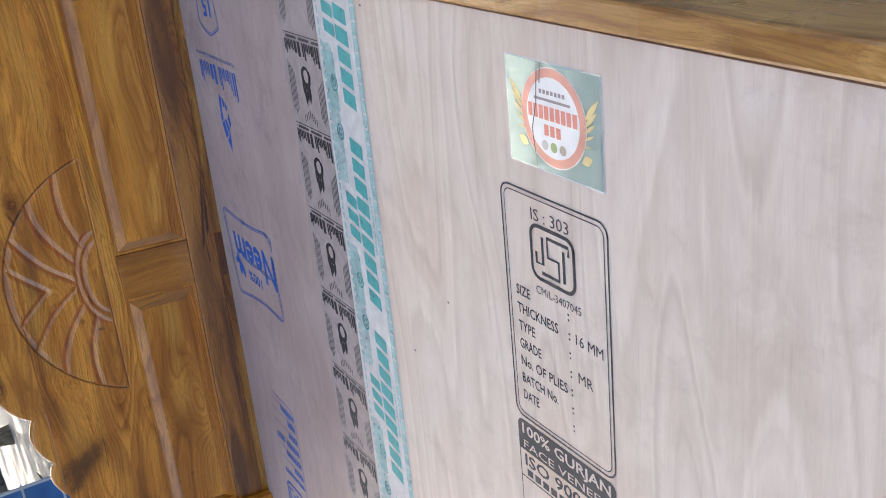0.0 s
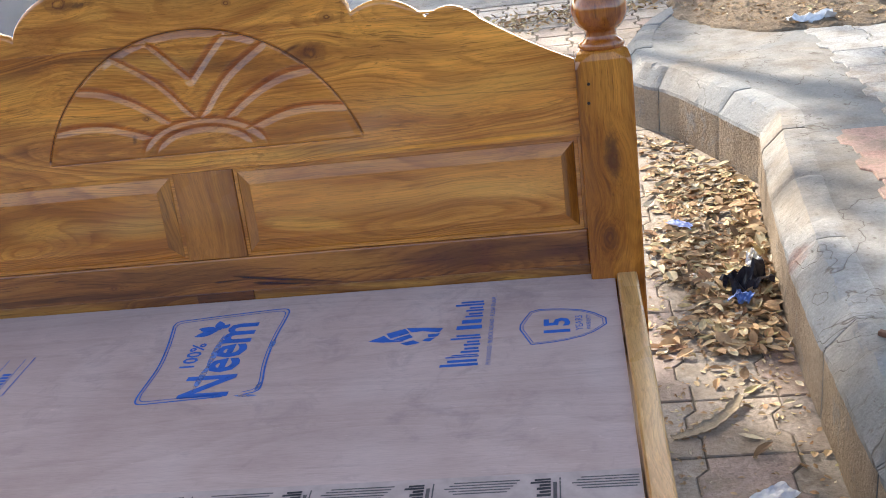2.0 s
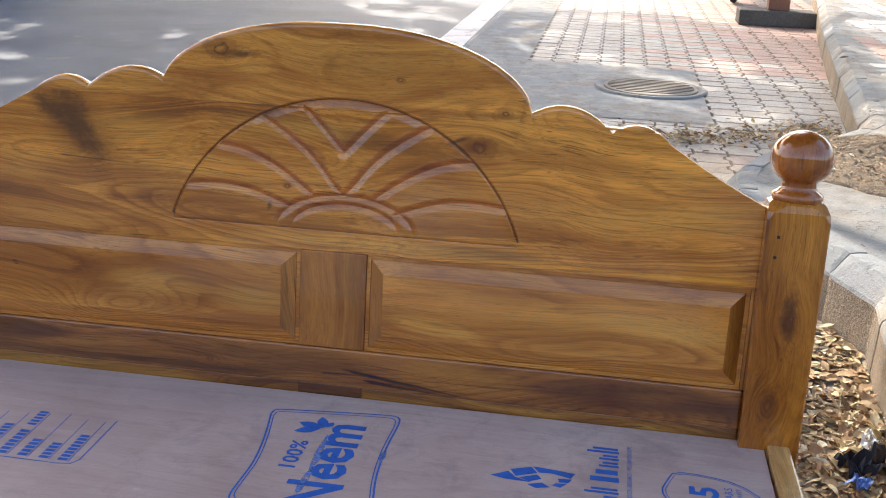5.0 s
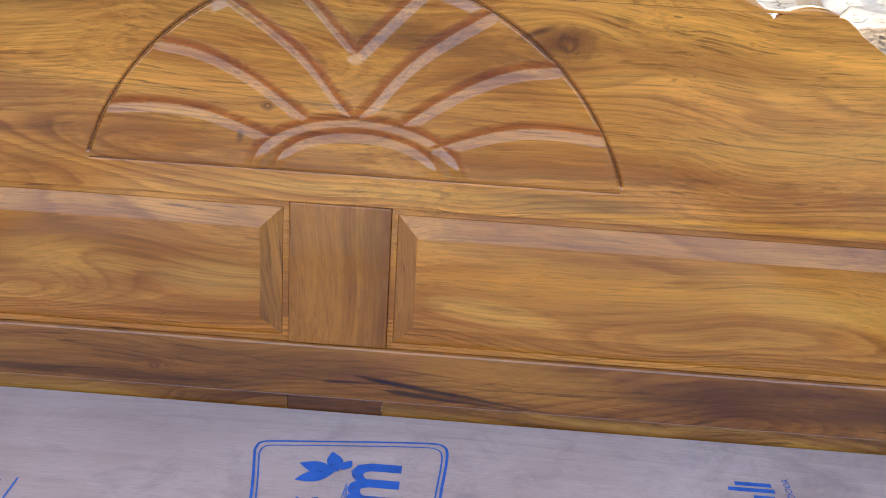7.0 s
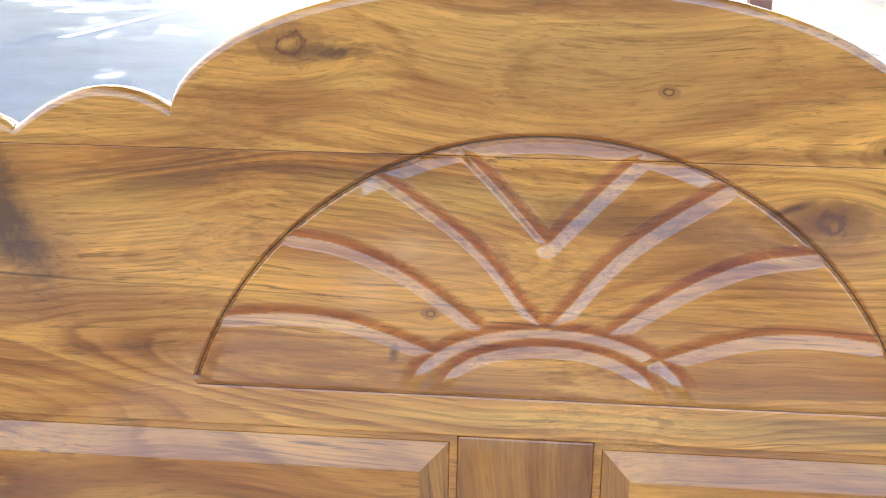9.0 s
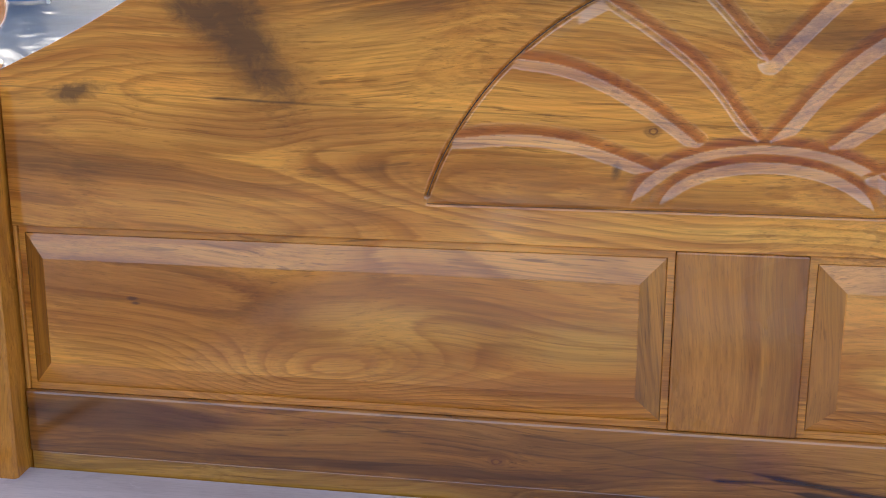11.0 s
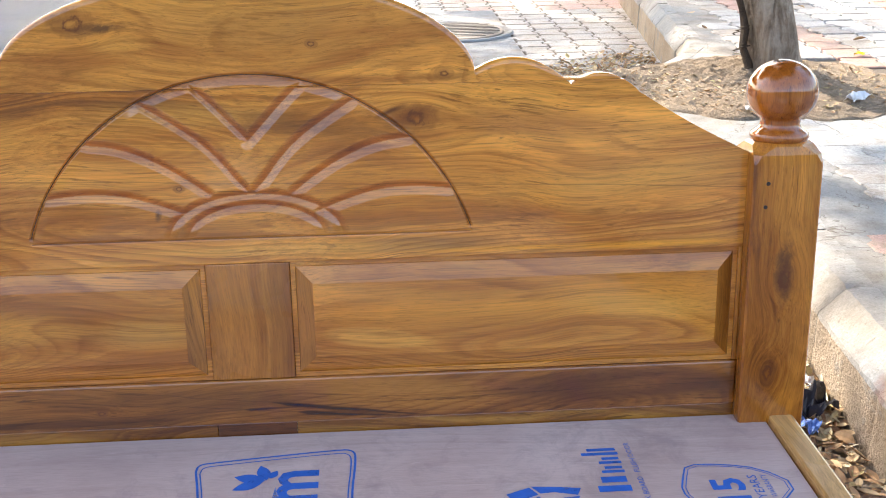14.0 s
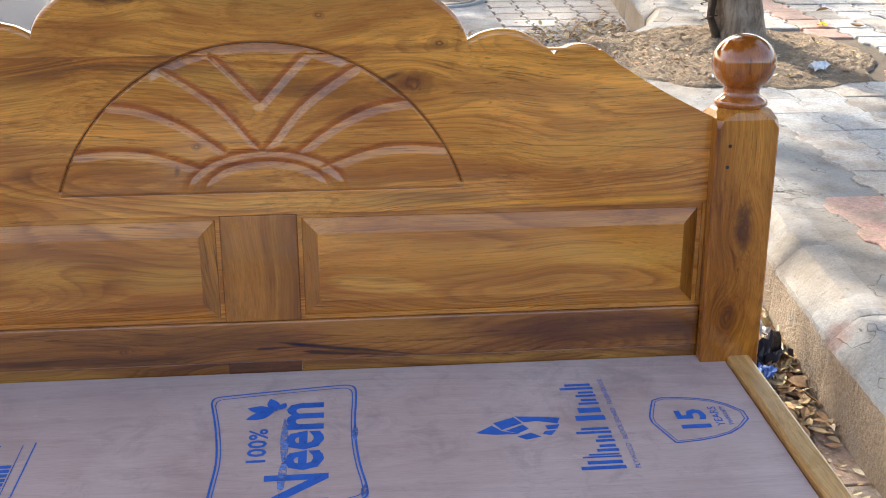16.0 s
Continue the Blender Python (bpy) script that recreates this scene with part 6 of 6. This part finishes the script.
def bark_curl(label, at, length, width, bend, seed):
    """A dry sheath curled along its length, with torn, tapering ends."""
    g = random.Random(seed)
    verts, faces, n, m = [], [], 22, 7
    for i in range(n + 1):
        u = i / n
        wide = width * (0.25 + 0.75 * math.sin(math.pi * min(1, 0.12 + 0.8 * u)) ** 0.7) * (1 + 0.25 * g.uniform(-1, 1))
        roll = 0.5 + 2.0 * noise.noise(Vector((u * 3, seed, 0)))
        for j in range(m + 1):
            a = (j / m - 0.5) * (2.0 + 0.5 * roll)
            verts.append(((u - 0.5) * length, bend * (u - 0.5) ** 2 * length + wide * math.sin(a), 0.35 * width + wide * 0.75 * (1 - math.cos(a)) * (0.6 + 0.4 * u) + 0.06 * length * u * u))
    low_z = min(v[2] for v in verts)
    verts = [(x, y, z - low_z) for x, y, z in verts]
    for i in range(n):
        for j in range(m):
            a = i * (m + 1) + j
            faces.append((a, a + 1, a + m + 2, a + m + 1))
    ob = raw("bark_strip", verts, faces, dry_bark, None, label)
    bmt = bmesh.new()
    bmt.from_mesh(ob.data)
    bmesh.ops.solidify(bmt, geom=bmt.faces[:], thickness=0.0012)
    bmt.to_mesh(ob.data)
    bmt.free()
    ob.matrix_basis = at
    return tagged(ob, label, "bark")


bark_curl("curled dry bark strip lying on the paving", pose(1.00, 0.02, 0.032, 0, 0, 40), 0.21, 0.017, 0.5, 15)
bark_curl("small curled dry bark strip on the paving", pose(1.07, -0.48, 0.032, 0, 0, 80), 0.12, 0.014, -0.6, 17)
stick = boxed(-0.105, 0.105, -0.007, 0.007, 0.0, 0.011, bevel=0.003)
ob = part("stick", stick, plain_rough("brown_stick", (0.14, 0.07, 0.045), (0.24, 0.13, 0.085), 30, 0.8, 0.3, 0.003), None, "short brown wooden stick lying on the kerb")
ob.matrix_basis = pose(1.376, -0.136, TOP + 0.003, 0, 0, -44)
tagged(ob, category="stick")
# blue cord tied round the trunk
cord_mat = Mat("blue_cord", 0.6)
cord_mat.color((0.02, 0.13, 0.50))
cord = thing("cord", "bright blue plastic cord knotted round the tree trunk", "cord")
cu = bpy.data.curves.new("cord", "CURVE")
cu.dimensions, cu.bevel_depth, cu.bevel_resolution = "3D", 0.006, 2
for z, r, ph in ((0.86, 0.136, 0), (0.885, 0.138, 1), (0.91, 0.137, 2), (0.84, 0.138, 3)):
    sp = cu.splines.new("POLY")
    sp.points.add(31)
    for k in range(32):
        a = 2 * math.pi * k / 31 + ph
        x, y = TREE_X + stem(z - TOP)[0], TREE_Y + stem(z - TOP)[1]
        sp.points[k].co = (x + (r - 0.026) * math.cos(a), y + (r - 0.026) * math.sin(a), z + 0.015 * math.sin(a * 2 + ph), 1)
g = random.Random(77)
for k in range(9):
    sp = cu.splines.new("POLY")
    sp.points.add(7)
    x, y, z = TREE_X - 0.09 + g.uniform(-0.03, 0.05), TREE_Y - 0.165, 0.89
    for j in range(8):
        sp.points[j].co = (x, y, z, 1)
        x, y, z = x + g.gauss(0.004, 0.018), y + g.gauss(-0.002, 0.008), z - g.uniform(-0.004, 0.034)
tmp = bpy.data.objects.new("cord_strand", cu)
scene.collection.objects.link(tmp)
me = bpy.data.meshes.new_from_object(tmp.evaluated_get(bpy.context.evaluated_depsgraph_get()))
bpy.data.objects.remove(tmp)
me.materials.append(cord_mat.m)
ob = new("strand", me)
ob.parent = cord

# ---- beyond the manhole: stone seat and a parked scooter ----
seat = thing("stone_slab", "dark stone slab lying at the kerb with a brick block on it", "slab", at=Matrix.Translation((2.20, 10.35, 0.03)))
part("slab", boxed(-0.40, 0.40, -0.18, 0.18, 0.0, 0.16, bevel=0.012), plain_rough("dark_stone", (0.06, 0.055, 0.05), (0.16, 0.145, 0.13), 8, 0.9, 0.5, 0.01), seat)
part("block", boxed(-0.10, 0.12, -0.10, 0.10, 0.1605, 0.42, bevel=0.008), plain_rough("brick_block", (0.20, 0.09, 0.06), (0.30, 0.15, 0.10), 12, 0.9, 0.4, 0.006), seat)
rubber = plain_rough("black_rubber", (0.012, 0.012, 0.013), (0.03, 0.03, 0.03), 25, 0.8, 0.2, 0.003)
bike = thing("scooter", "parked dark scooter at the kerb", "scooter", at=pose(2.08, 13.2, 0.03, 0, 0, 80))
for x in (-0.62, 0.62):
    ring = [(0.24 + 0.045 * math.cos(a), 0.045 * math.sin(a)) for a in np.linspace(0, 2 * math.pi, 13)]
    bm = bmesh.new()
    loops = []
    for k in range(28):
        t = 2 * math.pi * k / 28
        loops.append([bm.verts.new((x + r * math.cos(t), h, 0.285 + r * math.sin(t))) for r, h in ring[:-1]])
    for k in range(28):
        a, b = loops[k], loops[(k + 1) % 28]
        for j in range(12):
            bm.faces.new((a[j], a[(j + 1) % 12], b[(j + 1) % 12], b[j]))
    tyre = part("wheel", bm, rubber, bike, "black tyre", smooth=True)
    rim = part("rim", lathe([(0.20, -0.03), (0.21, 0.0), (0.20, 0.03), (0.03, 0.03), (0.03, -0.03)], 24), rubber, tyre)
    rim.matrix_basis = Matrix.Translation((x, 0, 0.285)) @ Matrix.Rotation(radians(90), 4, "X")
part("body", boxed(-0.55, 0.50, -0.12, 0.12, 0.42, 0.74, bevel=0.08, segments=4), plain_rough("dark_paint", (0.02, 0.02, 0.025), (0.05, 0.05, 0.06), 6, 0.3, 0.05, 0.002), bike, smooth=True)
part("seat", boxed(-0.55, 0.12, -0.13, 0.13, 0.741, 0.84, bevel=0.04, segments=3), rubber, bike, smooth=True)
part("front_shield", boxed(0.46, 0.56, -0.16, 0.16, 0.40, 1.05, bevel=0.035, segments=3), plain_rough("dark_shield_paint", (0.03, 0.03, 0.035), (0.06, 0.06, 0.07), 6, 0.3, 0.05, 0.002), bike, smooth=True)
part("handlebar", boxed(0.48, 0.53, -0.32, 0.32, 1.051, 1.09, bevel=0.015), rubber, bike)
